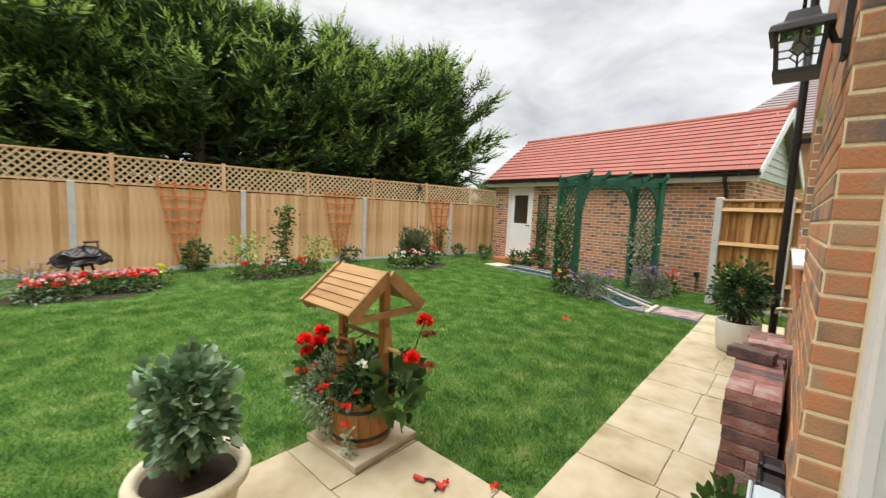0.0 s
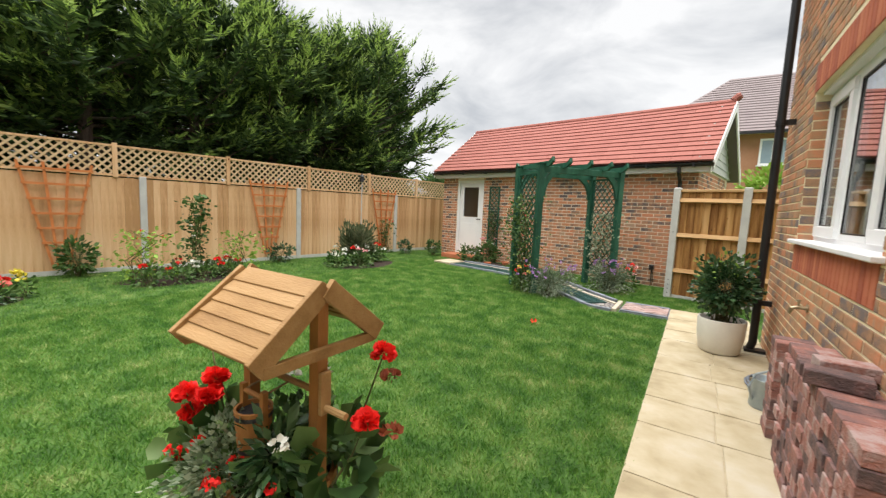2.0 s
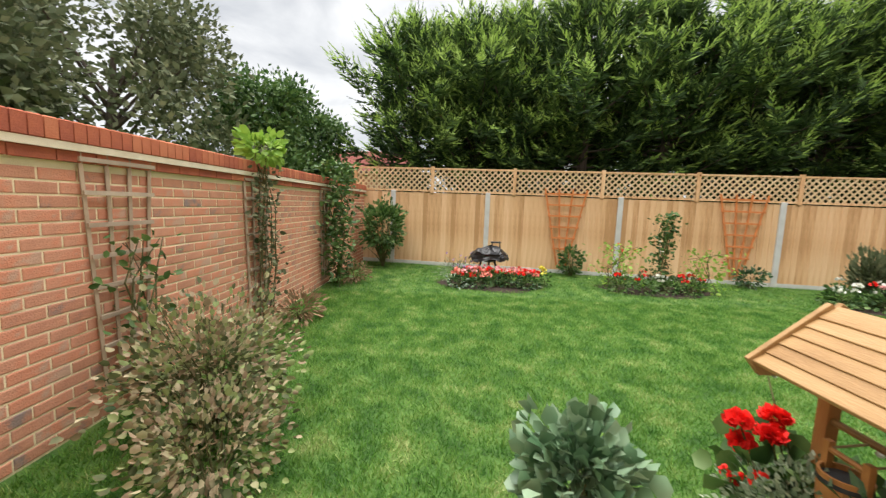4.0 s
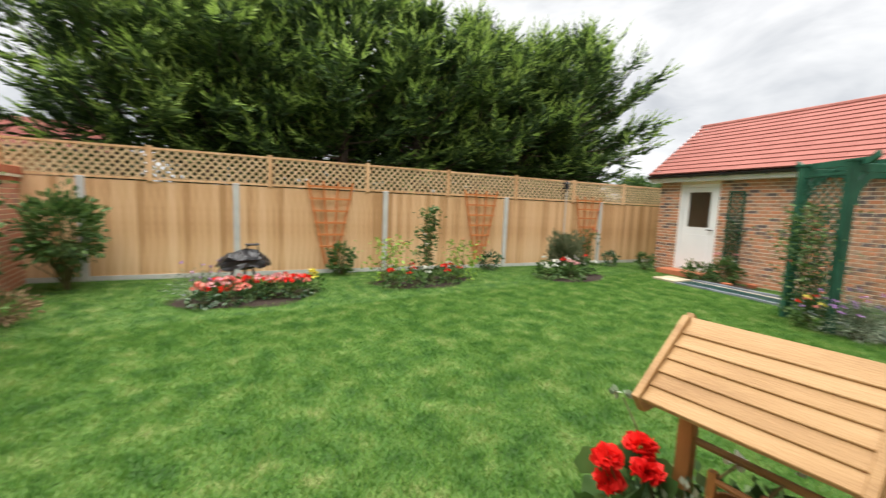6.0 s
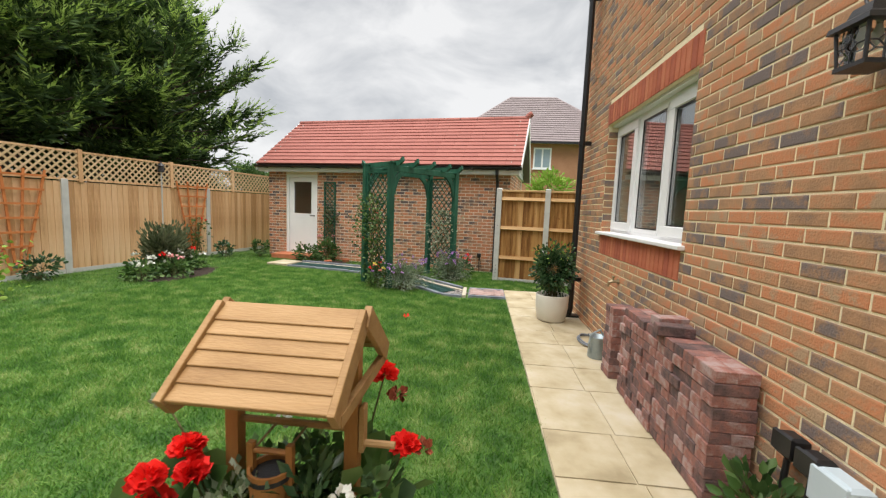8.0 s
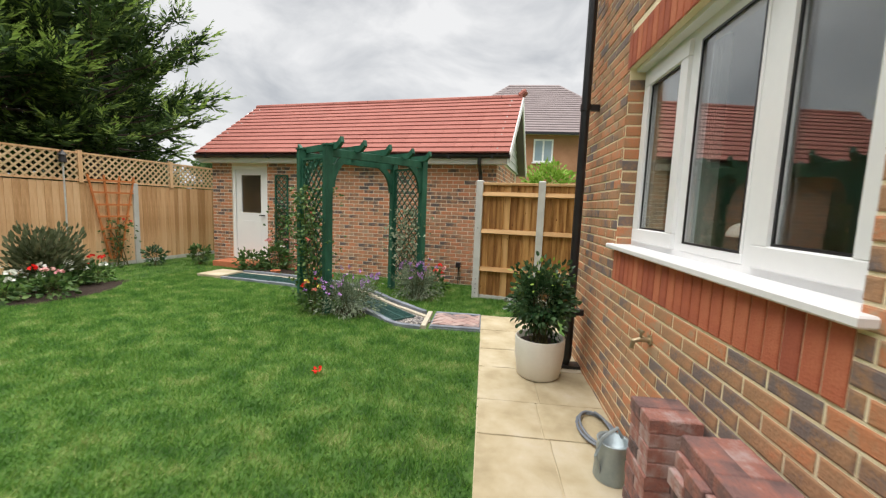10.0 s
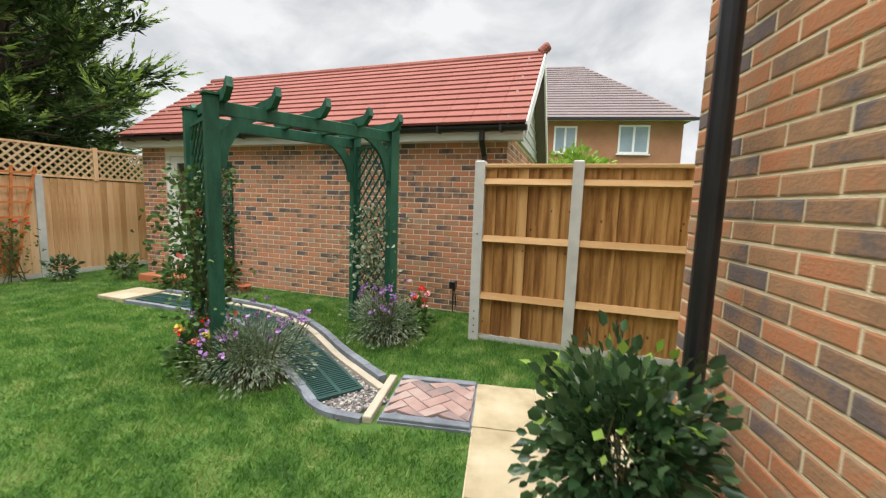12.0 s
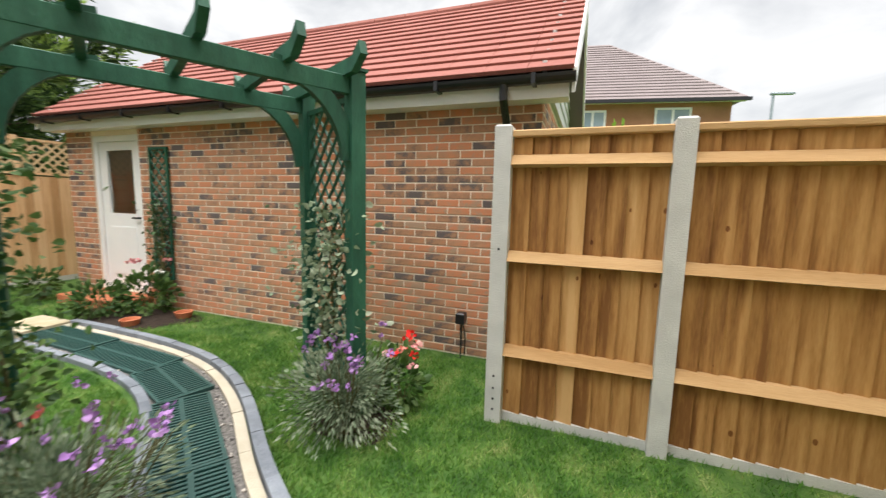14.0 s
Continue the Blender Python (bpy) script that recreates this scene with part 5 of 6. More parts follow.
for _ in range(900):
    i = rgp.randrange(0, len(CL) - 1) if rgp.random() < 0.6 else rgp.randrange(0, 5)
    f, o = rgp.random(), rgp.uniform(-0.19, 0.19)
    px, py = CL[i][0] + (CL[i + 1][0] - CL[i][0]) * f, CL[i][1] + (CL[i + 1][1] - CL[i][1]) * f
    dx, dy = CL[i + 1][0] - CL[i][0], CL[i + 1][1] - CL[i][1]
    ln = math.hypot(dx, dy)
    q = rgp.uniform(0.008, 0.017)
    peb.lathe([(q * 0.5, -q * 0.4), (q, 0), (q * 0.6, q * 0.45)], 6, pose(px + dy / ln * o, py - dx / ln * o, 0.01, rgp.uniform(-25, 25), rgp.uniform(-25, 25), rgp.uniform(0, 360)) @ Matrix.Diagonal((1, rgp.uniform(0.6, 1), 1, 1)))
solid("pebbles", peb, PEBBLE, "mixed grey and tan pebbles along the grate", "pebbles", kind="stuff")
def edging(name, label, w0, w1, z, mat, seg, first=0):
    ob = thing(name, label, "edging")
    i = first
    while i < len(CL) - 1:
        part("block", strip(CL[i:i + seg + 1], w0, w1, -0.05, z + 0.002 * (i % 3)), mat, ob)
        i += seg
    return ob
edging("slate_edging", "slate-grey kerb edging along the grate path", 0.27, 0.335, 0.06, KERB, 2, 3)
edging("slate_edging", "low slate-grey edging on the lawn side of the grate path", -0.26, -0.2, 0.03, KERB, 2, 3)
MOUTH = smooth_line([(-1.99, 6.62), (-1.88, 6.5), (-1.72, 6.41), (-1.48, 6.375)], 4)
mouth = thing("slate_edging", "slate-grey edging curving round the mouth of the drain", "edging")
for k in range(0, len(MOUTH) - 1, 3):
    part("block", strip(MOUTH[k:k + 4], -0.03, 0.03, -0.05, 0.028), KERB, mouth)
edging("cream_edging", "cream concrete edging strip beside the grate", 0.2, 0.262, 0.025, CURB, 4, 2)
def grate(x, y, rz, length, width):
    gob = thing("drain_grate", "dark green plastic grate laid over pebbles", "grate", pose(x, y, 0.006, 0, 0, rz), "path grates")
    part("frame", Shape().box(0, 0.02, 0, width, 0, 0.025).box(length - 0.02, length, 0, width, 0, 0.025).box(0.02, length - 0.02, 0, 0.02, 0, 0.024).box(0.02, length - 0.02, width - 0.02, width, 0, 0.024).box(0.02, length - 0.02, width / 2 - 0.014, width / 2 + 0.014, 0, 0.026), GRATE, gob)
    part("base", Shape().box(0.02, length - 0.02, 0.02, width - 0.02, 0.0, 0.003), BLACK, gob)
    n = int((length - 0.04) / 0.034)
    me = Shape().box(0, 0.017, 0.02, width / 2 - 0.014, 0.004, 0.022).box(0, 0.017, width / 2 + 0.014, width - 0.02, 0.004, 0.022).mesh("bar", GRATE)
    for k in range(n):
        part("bar", me, GRATE, gob).matrix_local = Matrix.Translation((0.03 + k * (length - 0.05) / n, 0, 0))
grate(-1.6, 6.75, 134.5, 0.86, 0.34)
grate(-2.215, 7.37, 136.5, 0.86, 0.34)
grate(-2.87, 8.04, 152, 0.66, 0.34)
grate(-3.48, 8.4, 167, 0.9, 0.34)
grate(-4.4, 8.645, 169, 0.9, 0.34)
solid("cross_slab", Shape().box(-0.03, 0.03, -0.33, 0.3, -0.05, 0.035, c=0.006), CURB, "cream concrete slab edge across the drain", "slab", pose(-1.445, 6.7, 0, 0, 0, 0))
solid("cross_slab", Shape().box(-0.25, 0.25, -0.3, 0.25, -0.05, 0.045, c=0.006), SLAB, "cream paving slab before the garage door", "slab", pose(-5.62, 8.72, 0, 0, 0, -10))
hb = solid("block_patch", Shape().box(-1.38, -0.78, 6.38, 7.04, -0.05, 0.008), KERB, "herringbone patch of pink block pavers edged in slate", "pavement", kind="structure")
for a in ((-1.37, -0.79, 6.39, 6.45), (-1.37, -0.79, 6.97, 7.03)):
    part("edge_block", Shape().box(*a, 0.0, 0.03, c=0.004), KERB, hb)
for i in range(-8, 9):
    for j in range(-8, 9):
        for o in (0, 1):
            if (i - j) % 4 != (3 if o else 0):
                continue
            cells = [(i, j), (i, j + 1)] if o else [(i, j), (i + 1, j)]
            m2 = Matrix.Translation((-1.08, 6.71, 0)) @ Matrix.Rotation(radians(45), 4, "Z")
            xs = [c[0] * 0.098 for c in cells]
            ys = [c[1] * 0.098 for c in cells]
            x0, x1, y0, y1 = min(xs), max(xs) + 0.098, min(ys), max(ys) + 0.098
            c = m2 @ Vector(((x0 + x1) / 2, (y0 + y1) / 2, 0))
            if -1.42 < c.x < -0.74 and 6.41 < c.y < 7.01:
                blk = Shape().box(x0 + 0.003, x1 - 0.003, y0 + 0.003, y1 - 0.003, 0.0, 0.03 - 0.002 * o, m2, c=0.003)
                blk.v = [(min(max(q[0], -1.365), -0.795), min(max(q[1], 6.456), 6.964), q[2]) for q in blk.v]
                part("block", blk, PINK, hb)

# ---- flower beds, far side ----
def soilbed(x, y, rx, ry, seed):
    s = Shape()
    n = 28
    s.v = [(0, 0, 0.03)]
    for k in range(n):
        a = 2 * math.pi * k / n
        q = 1 + 0.12 * math.sin(3 * a + seed) + 0.08 * math.sin(5 * a)
        s.v.append((rx * q * math.cos(a), ry * q * math.sin(a), -0.012))
    s.f = [(0, 1 + k, 1 + (k + 1) % n) for k in range(n)]
    solid("flower_bed", s, SOIL, "dug flower bed of dark soil in the lawn", "flower bed", pose(x, y, 0.003), kind="structure")
soilbed(-7.4, 0.8, 0.5, 0.95, 1), soilbed(-7.5, 3.7, 0.5, 1.0, 2), soilbed(-6.7, 6.85, 0.5, 0.85, 3), soilbed(-2.55, 6.82, 0.34, 0.25, 4), soilbed(-1.75, 7.9, 0.3, 0.22, 5), soilbed(-5.0, 9.25, 0.75, 0.42, 6)
rg = random.Random(77)
for k in range(11):
    bedding("low begonias with coral and red flowers in the bed", -7.25 + rg.uniform(-0.35, 0.25), 0.2 + k * 0.13, 0.17, 0.26, 200 + k * 20, [CORAL, RED, PINKP, CORAL][k % 4:] + [RED], 4, LEAF if k % 3 else GLOSS, 120, 0.06, 0.055)
bedding("yellow-flowered bedding plant at the edge of the bed", -7.5, 1.75, 0.1, 0.3, 450, [YELLOW], 5, LEAF, 60, 0.05, 0.045)
p_l = perennial("grey lavender bush behind the begonias", -7.65, 0.2, 0.4, 0.42, 455, 10, 500)
for k in range(8):
    bedding("mixed rose bedding plants in the middle bed", -7.45 + rg.uniform(-0.3, 0.3), 2.95 + k * 0.2, 0.2, 0.28, 500 + k * 20, [[RED], [WHITEP], [RED, CORAL]][k % 3], 3 if k in (1, 3, 4, 6) else 1, OLIVE if k % 2 else LEAF, 130, 0.06, 0.05)
climber("standard_rose", "slim leafy shrub standing in the middle bed", Matrix.Translation((-7.5, 3.75, 0)), 0.09, 0.09, 1.35, 420, 0.075, LEAF, 561, (WHITEP, 3))
climber("rose_bush", "open rose bush with yellowing leaves in the middle bed", Matrix.Translation((-7.6, 3.05, 0)), 0.22, 0.22, 0.8, 260, 0.065, LIME, 562, (RED, 6))
climber("rose_bush", "open rose bush with yellowing leaves in the middle bed", Matrix.Translation((-7.4, 4.4, 0)), 0.2, 0.22, 0.75, 200, 0.065, LIME, 563, (CORAL, 4))
for k in range(8):
    bedding("white and pink bedding flowers in the end bed", -6.65 + rg.uniform(-0.35, 0.3), 6.15 + k * 0.19, 0.24, 0.36, 600 + k * 20, [[WHITEP], [WHITEP], [PINKP], [WHITEP, RED]][k % 4], 3, LEAF, 150, 0.07, 0.05)
bush("shrub", "upright dusty green shrub in the end flower bed", -7.0, 6.9, 0.36, 0.48, 0.42, 0.5, 1500, 0.1, 0.2, OLIVE, 701, hollow=0.2, spread=0.4, up=1.6, nst=40)
bush("shrub", "small dark green shrub against the board fence", -8.7, 2.55, 0.2, 0.24, 0.33, 0.3, 300, 0.08, 0.32, LEAF, 702)
bush("shrub", "small dark green shrub against the board fence", -8.15, 5.75, 0.2, 0.3, 0.2, 0.2, 260, 0.07, 0.3, GLOSS, 703)
bush("shrub", "small dark green shrub against the board fence", -7.45, 9.25, 0.16, 0.2, 0.2, 0.2, 200, 0.07, 0.3, GLOSS, 704)
bush("shrub", "low green shrub beside the garage wall", -5.35, 9.2, 0.32, 0.26, 0.2, 0.18, 420, 0.07, 0.3, LEAF, 705)
bedding("rose bush with pink flowers beside the garage", -4.95, 9.45, 0.28, 0.55, 706, [PINKP, WHITEP], 5, LEAF, 420, 0.07, 0.045)
bush("shrub", "small green shrub in a terracotta pot at the corner", -6.75, 9.6, 0.2, 0.2, 0.18, 0.22, 260, 0.07, 0.3, LEAF, 707)
for k, (x, y) in enumerate(((-4.75, 9.05), (-4.45, 9.42))):
    solid("terracotta_bowl", Shape().lathe([(0.07, 0), (0.095, 0.07), (0.08, 0.07), (0.07, 0.04)], 18), TERRA, "low terracotta bowl beside the garage wall", "bowl", pose(x, y, 0.0), "terracotta bowls")

# dark kettle fire bowl behind the first bed
fb = thing("fire_bowl", "black metal fire bowl under a rumpled black cover", "fire bowl", pose(-7.85, 0.78, 0.0))
part("bowl", Shape().lathe([(0.05, 0.33), (0.2, 0.38), (0.3, 0.5), (0.31, 0.51), (0.27, 0.5)], 20), IRON, fb)
cov, cn_, cm_ = Shape(), 30, 9
for j in range(cm_ + 1):
    for k in range(cn_):
        a, q = 2 * math.pi * k / cn_, j / cm_
        rr = 0.35 * math.sin(math.pi / 2 * (1 - q) ** 0.8) * (1 + 0.16 * noise.noise((3 * math.cos(a), 3 * math.sin(a), q * 4)))
        zz = 0.4 + 0.23 * q ** 0.7 + 0.09 * noise.noise((2.4 * math.cos(a) + 5, 2.4 * math.sin(a), q * 3)) * (1 - 0.5 * q)
        cov.v.append((rr * math.cos(a) * 0.85, rr * math.sin(a) + 0.05 * q, zz))
cov.f = [(j * cn_ + k, j * cn_ + (k + 1) % cn_, (j + 1) * cn_ + (k + 1) % cn_, (j + 1) * cn_ + k) for j in range(cm_) for k in range(cn_)]
part("cover", cov, BLACK, fb, "rumpled black cover")
part("lid_handle", Shape().tube([(0, 0.06, 0.6), (0, 0.05, 0.69), (0, 0.19, 0.71), (0, 0.2, 0.6)], 0.016, 8).box(-0.05, 0.05, 0.03, 0.21, 0.69, 0.715, c=0.006), IRON, fb)
for k in range(3):
    a = k * 2.1
    part("leg", Shape().tube([(0.12 * math.cos(a), 0.12 * math.sin(a), 0.4), (0.26 * math.cos(a), 0.26 * math.sin(a), 0.0)], 0.02, 6), IRON, fb)

# fan trellises on the fence
def fan(v, top, w, label):
    m = MF @ Matrix.Translation((0.05, v, 0))
    ob = thing("fan_trellis", label, "trellis", m, "fan trellises")
    for k in range(4):
        s = (k - 1.5) / 1.5
        y0, y1 = s * 0.09, s * w / 2
        part("upright", Shape().add([(0, y0 - 0.017, 0.15), (0, y0 + 0.017, 0.15), (0, y1 + 0.017, top), (0, y1 - 0.017, top), (0.016, y0 - 0.017, 0.15), (0.016, y0 + 0.017, 0.15), (0.016, y1 + 0.017, top), (0.016, y1 - 0.017, top)],
             [(0, 1, 2, 3), (7, 6, 5, 4), (0, 4, 5, 1), (3, 2, 6, 7), (0, 3, 7, 4), (1, 5, 6, 2)]), FAN, ob)
    for k in range(6):
        z = 0.52 + k * (top - 0.62) / 5
        hw = 0.1 + (w / 2 - 0.1) * (z - 0.15) / (top - 0.15) + 0.03
        part("crossbar", Shape().box(0.016, 0.03, -hw, hw, z - 0.017, z + 0.017), FAN, ob)
for v in (-7.92, -4.6, -1.36):
    fan(v, 1.76, 0.84, "orange-stained fan trellis fixed to the board fence")
gt = thing("lattice_panel", "dark green lattice panel on the garage wall", "trellis", MG @ Matrix.Translation((-4.05, -0.03, 0.35)))
part("panel_frame", Shape().box(-0.16, -0.13, -0.01, 0.012, 0, 1.58).box(0.13, 0.16, -0.01, 0.012, 0, 1.58).box(-0.13, 0.13, -0.01, 0.012, 0, 0.03).box(-0.13, 0.13, -0.01, 0.012, 1.55, 1.58), GREEN, gt)
for k in range(-2, 12):
    for s in (1, -1):
        a, b = max(0.03, k * 0.13), min(1.55, k * 0.13 + 0.26)
        if b > a:
            xa, xb = s * (-0.13 + (a - k * 0.13)), s * (-0.13 + (b - k * 0.13))
            part("slat", Shape().tube([(xa, 0.004 * s, a), (xb, 0.004 * s, b)], 0.011, 4), GREEN, gt)
climber("climber", "dark leafy climber on the green lattice panel", MG @ Matrix.Translation((-4.05, -0.1, 0)), 0.1, 0.05, 1.3, 300, 0.05, GLOSS, 820)
climber("climber", "sparse young climber with red flowers on the fan trellis", MF @ Matrix.Translation((0.13, -1.36, 0)), 0.1, 0.14, 0.95, 200, 0.06, LEAF, 821, (RED, 3))
bedding("red bedding flowers at the foot of the fence", -7.35, 7.9, 0.22, 0.3, 822, [RED], 4, LEAF, 160, 0.06, 0.045)
sl = thing("solar_lantern", "small black solar lantern on a thin grey pole", "lantern", MF @ Matrix.Translation((0.09, -2.16, 1.92)))
part("lamp_body", Shape().lathe([(0.05, 0), (0.06, 0.01), (0.045, 0.12), (0.075, 0.13), (0.02, 0.19), (0.01, 0.22)], 8), IRON, sl)
part("pole", Shape().tube([(0, 0, -1.95), (0, 0, 0.01)], 0.013, 8), CONCRETE, sl, "thin grey pole")
sp = thing("spike_light", "black garden spike light at the garage wall", "spotlight", MG @ Matrix.Translation((-0.22, -0.1, 0)))
part("head", Shape().box(-0.04, 0.04, -0.05, 0.03, 0.32, 0.42, c=0.01), BLACK, sp)
part("spike", Shape().tube([(0, 0, 0), (0, 0, 0.33)], [0.006, 0.012], 8), BLACK, sp)
part("cable", Shape().tube([(0, 0.02, 0.35), (0.03, 0.03, 0.2), (0.02, 0.05, 0.02)], 0.006, 6), BLACK, sp)

# ---- along the garden wall ----
def wall_trellis(x, w):
    ob = thing("wall_trellis", "weathered wooden trellis fixed to the brick garden wall", "trellis", Matrix.Translation((x, -1.93, 0)), "wall trellises")
    for k in range(4):
        s = (k - 1.5) / 1.5
        part("upright", Shape().tube([(s * w * 0.3, 0.0, 0.1), (s * w / 2, 0.0, 1.62)], 0.013, 4), OLD_LATH, ob)
    for k in range(8):
        hw = w * (0.33 + 0.2 * k / 7)
        part("crossbar", Shape().box(-hw, hw, 0.012, 0.024, 0.25 + k * 0.18, 0.275 + k * 0.18), OLD_LATH, ob)
for x in (-3.05, -4.72, -6.9):
    wall_trellis(x, 0.5)
climber("climber", "sparse brown-green climber topped with lime shoots", Matrix.Translation((-4.72, -1.82, 0)), 0.11, 0.06, 1.65, 320, 0.06, OLIVE, 831)
t = bush("shrub", "bright lime new growth over the wall coping", -4.72, -1.85, 0.28, 0.2, 0.14, 1.86, 200, 0.09, 0.36, LIME, 832, base=(0, 0, 1.5, 0.03), nst=6)
climber("climber", "dense dark green climber on the garden wall", Matrix.Translation((-6.9, -1.72, 0)), 0.2, 0.12, 1.95, 1100, 0.08, LEAF, 833)
bush("shrub", "dark green bushy shrub in the garden corner", -8.9, -1.35, 0.5, 0.45, 0.6, 0.85, 1500, 0.085, 0.32, LEAF, 834, nst=24, r0=0.012)
bush("shrub", "dried tan plants at the foot of the wall", -4.9, -1.55, 0.4, 0.2, 0.18, 0.16, 300, 0.07, 0.2, DRY, 835)
bush("shrub", "dried tan plants at the foot of the wall", -7.2, -1.5, 0.5, 0.2, 0.16, 0.15, 260, 0.07, 0.2, DRY, 836)
b = bush("shrub", "variegated cream and pink-brown shrub before the garden wall", -2.85, -1.25, 0.7, 0.45, 0.42, 0.38, 3000, 0.042, 0.38, VARIEG, 837, hollow=0.2, nst=60)
bush("shrub", "low cream-edged variegated shrub at the lawn edge", -2.35, -0.95, 0.4, 0.35, 0.26, 0.24, 1100, 0.04, 0.38, VARIEG, 838)
climber("climber", "sparse young climber on the wall trellis", Matrix.Translation((-3.05, -1.8, 0)), 0.14, 0.06, 1.1, 120, 0.06, LEAF, 839)


# ---- trees ----
def conifer(x, y, h, r, seed, z0=2.6, dens=1.0):
    ob = thing("conifer_tree", "tall dark green conifer with feathery upswept sprays", "tree", pose(x, y, 0, 0, 0, seed * 47), "conifers behind the fence")
    rg = np.random.RandomState(seed)
    tr = Shape()
    tr.tube([(0, 0, -0.1), (0.05, 0.03, h * 0.3), (-0.04, 0.06, h * 0.6), (0, 0, h * 0.93)], [0.16, 0.13, 0.08, 0.02], 8)
    O, A, T = [], [], []
    nb = int(74 * dens)
    for k in range(nb):
        f = (k + rg.uniform(0, 1)) / nb
        z = z0 - 0.5 + f * (h - z0 + 0.1)
        prof = (0.62 + 0.38 * min(1, f / 0.3)) * (1 - max(0, f - 0.35) / 0.65) ** 0.75
        ln = r * prof * (rg.uniform(0.5, 0.9) if k % 3 else rg.uniform(0.9, 1.2)) + 0.2
        a = k * 2.4 + rg.uniform(-0.5, 0.5)
        el = rg.uniform(-0.08, 0.35) + 0.85 * f
        e = Vector((math.cos(a) * math.cos(el), math.sin(a) * math.cos(el), math.sin(el)))
        s = Vector((0, 0, min(z, h * 0.93)))
        mid = s + e * ln * 0.55 - Vector((0, 0, 0.08 * ln))
        tip = s + e * ln
        part("limb", Shape().tube([s, mid, tip], [0.035 * (1.2 - f), 0.02, 0.006], 5, cap=False), BARK, ob)
        nf = int(13 * ln) + 5
        t = rg.uniform(0.12, 1.0, nf) ** 0.6
        base = np.where(t[:, None] < 0.55, np.array(s) + (np.array(mid) - np.array(s)) * (t[:, None] / 0.55), np.array(mid) + (np.array(tip) - np.array(mid)) * ((t[:, None] - 0.55) / 0.45))
        O.append(base + rg.normal(0, 0.09, (nf, 3)))
        A.append(np.array(e) * 0.8 + [0, 0, 0.18] + rg.normal(0, 0.42, (nf, 3)) * [1, 1, 0.7])
        T.append(t)
    O, A, T = np.concatenate(O), np.concatenate(A), np.concatenate(T)
    A /= np.linalg.norm(A, axis=1)[:, None]
    # each frond is a flat feather: leaflets to both sides of its axis, shorter towards the tip
    m = 20
    side = np.cross(A, [0, 0, 1.0]) + rg.normal(0, 0.22, A.shape)
    side /= np.linalg.norm(side, axis=1)[:, None]
    L = rg.uniform(0.4, 0.85, len(O))[:, None]
    P, D, S, Z = [], [], [], []
    for j in range(m):
        q = 0.08 + 0.92 * j / (m - 1)
        P.append(O + A * L * q + [0, 0, 0.14] * L * q * q)
        D.append(A * (0.6 + 0.6 * q) + side * (0.95 * (1 - q * 0.8)) * (1 if j % 2 else -1))
        Z.append(0.055 + 0.3 * L[:, 0] * (1 - q) ** 0.8)
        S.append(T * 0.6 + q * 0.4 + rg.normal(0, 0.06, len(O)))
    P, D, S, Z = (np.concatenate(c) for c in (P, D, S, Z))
    # outer ends of limbs and fronds take the lighter colour, painted as catching light
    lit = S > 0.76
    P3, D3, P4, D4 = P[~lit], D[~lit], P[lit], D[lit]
    part("trunk", tr, BARK, ob)
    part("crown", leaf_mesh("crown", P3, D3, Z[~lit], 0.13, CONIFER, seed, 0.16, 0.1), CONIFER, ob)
    part("young_growth", leaf_mesh("young_growth", P4, D4, Z[lit], 0.13, CONIFER_TIP, seed + 1, 0.16, 0.1), CONIFER_TIP, ob, "outer sprays coloured lighter as if lit")
    return ob
rg = random.Random(4)
k = 0
for v in (-11.8, -10.2, -8.9, -7.4, -5.5, -3.7, -1.9, -0.1):
    q = MG @ Vector((-9.0 + rg.uniform(-0.3, 0.3), v, 0))
    conifer(q.x, q.y, 6.35 + rg.uniform(-0.35, 0.45), 2.5 if v == -0.1 else 2.1, 900 + k)
    k += 1
for v in (-9.9, -7.6, -5.2, -2.8, -0.4, 1.7):
    q = MG @ Vector((-11.8 + rg.uniform(-0.4, 0.4), v, 0))
    conifer(q.x, q.y, 6.2 + rg.uniform(-0.5, 0.4), 2.1, 930 + k, 1.9, 0.95)
    k += 1
for k in range(9):
    q = MG @ Vector((-10.3 + rg.uniform(-0.5, 0.5), -12.5 + k * 1.75, 0))
    bush("undergrowth", "dark green undergrowth shaded by the conifers", q.x, q.y, 0.9, 1.15, 1.25, 1.15, 1500, 0.17, 0.3, GLOSS, 970 + k, hollow=0.3, r0=0.02, group="undergrowth behind the fence")
def broadleaf(x, y, h, r, seed, mat, label, n=13000):
    ob = thing("broadleaf_tree", label, "tree", pose(x, y, 0), "trees behind the garden wall")
    rg = np.random.RandomState(seed)
    tr = Shape().tube([(0, 0, -0.1), (0.08, 0, h * 0.35), (0, 0.1, h * 0.7)], [0.14, 0.1, 0.04], 8)
    P, D = [], []
    for k in range(26):
        a, f = rg.uniform(0, 6.28), rg.uniform(0.1, 1)
        c = np.array([math.cos(a) * r * 0.75 * math.sqrt(1.1 - f * 0.8), math.sin(a) * r * 0.75 * math.sqrt(1.1 - f * 0.8), h * (0.3 + 0.6 * f)])
        tr.tube([(0, 0, h * (0.2 + 0.4 * f)), tuple(c)], [0.04, 0.012], 5, cap=False)
        p, d = blob(n // 26, r * 0.42, r * 0.42, h * 0.13, 0, seed + k, 0.2)
        P.append(p + c), D.append(d)
    part("trunk", tr, BARK, ob)
    part("crown", leaf_mesh("crown", np.concatenate(P), np.concatenate(D) + [0, 0, 0.2], 0.12, 0.32, mat, seed, 0.7), mat, ob)
broadleaf(-4.2, -6.2, 5.6, 2.2, 961, OLIVE, "dusty green hawthorn tree beyond the garden wall")
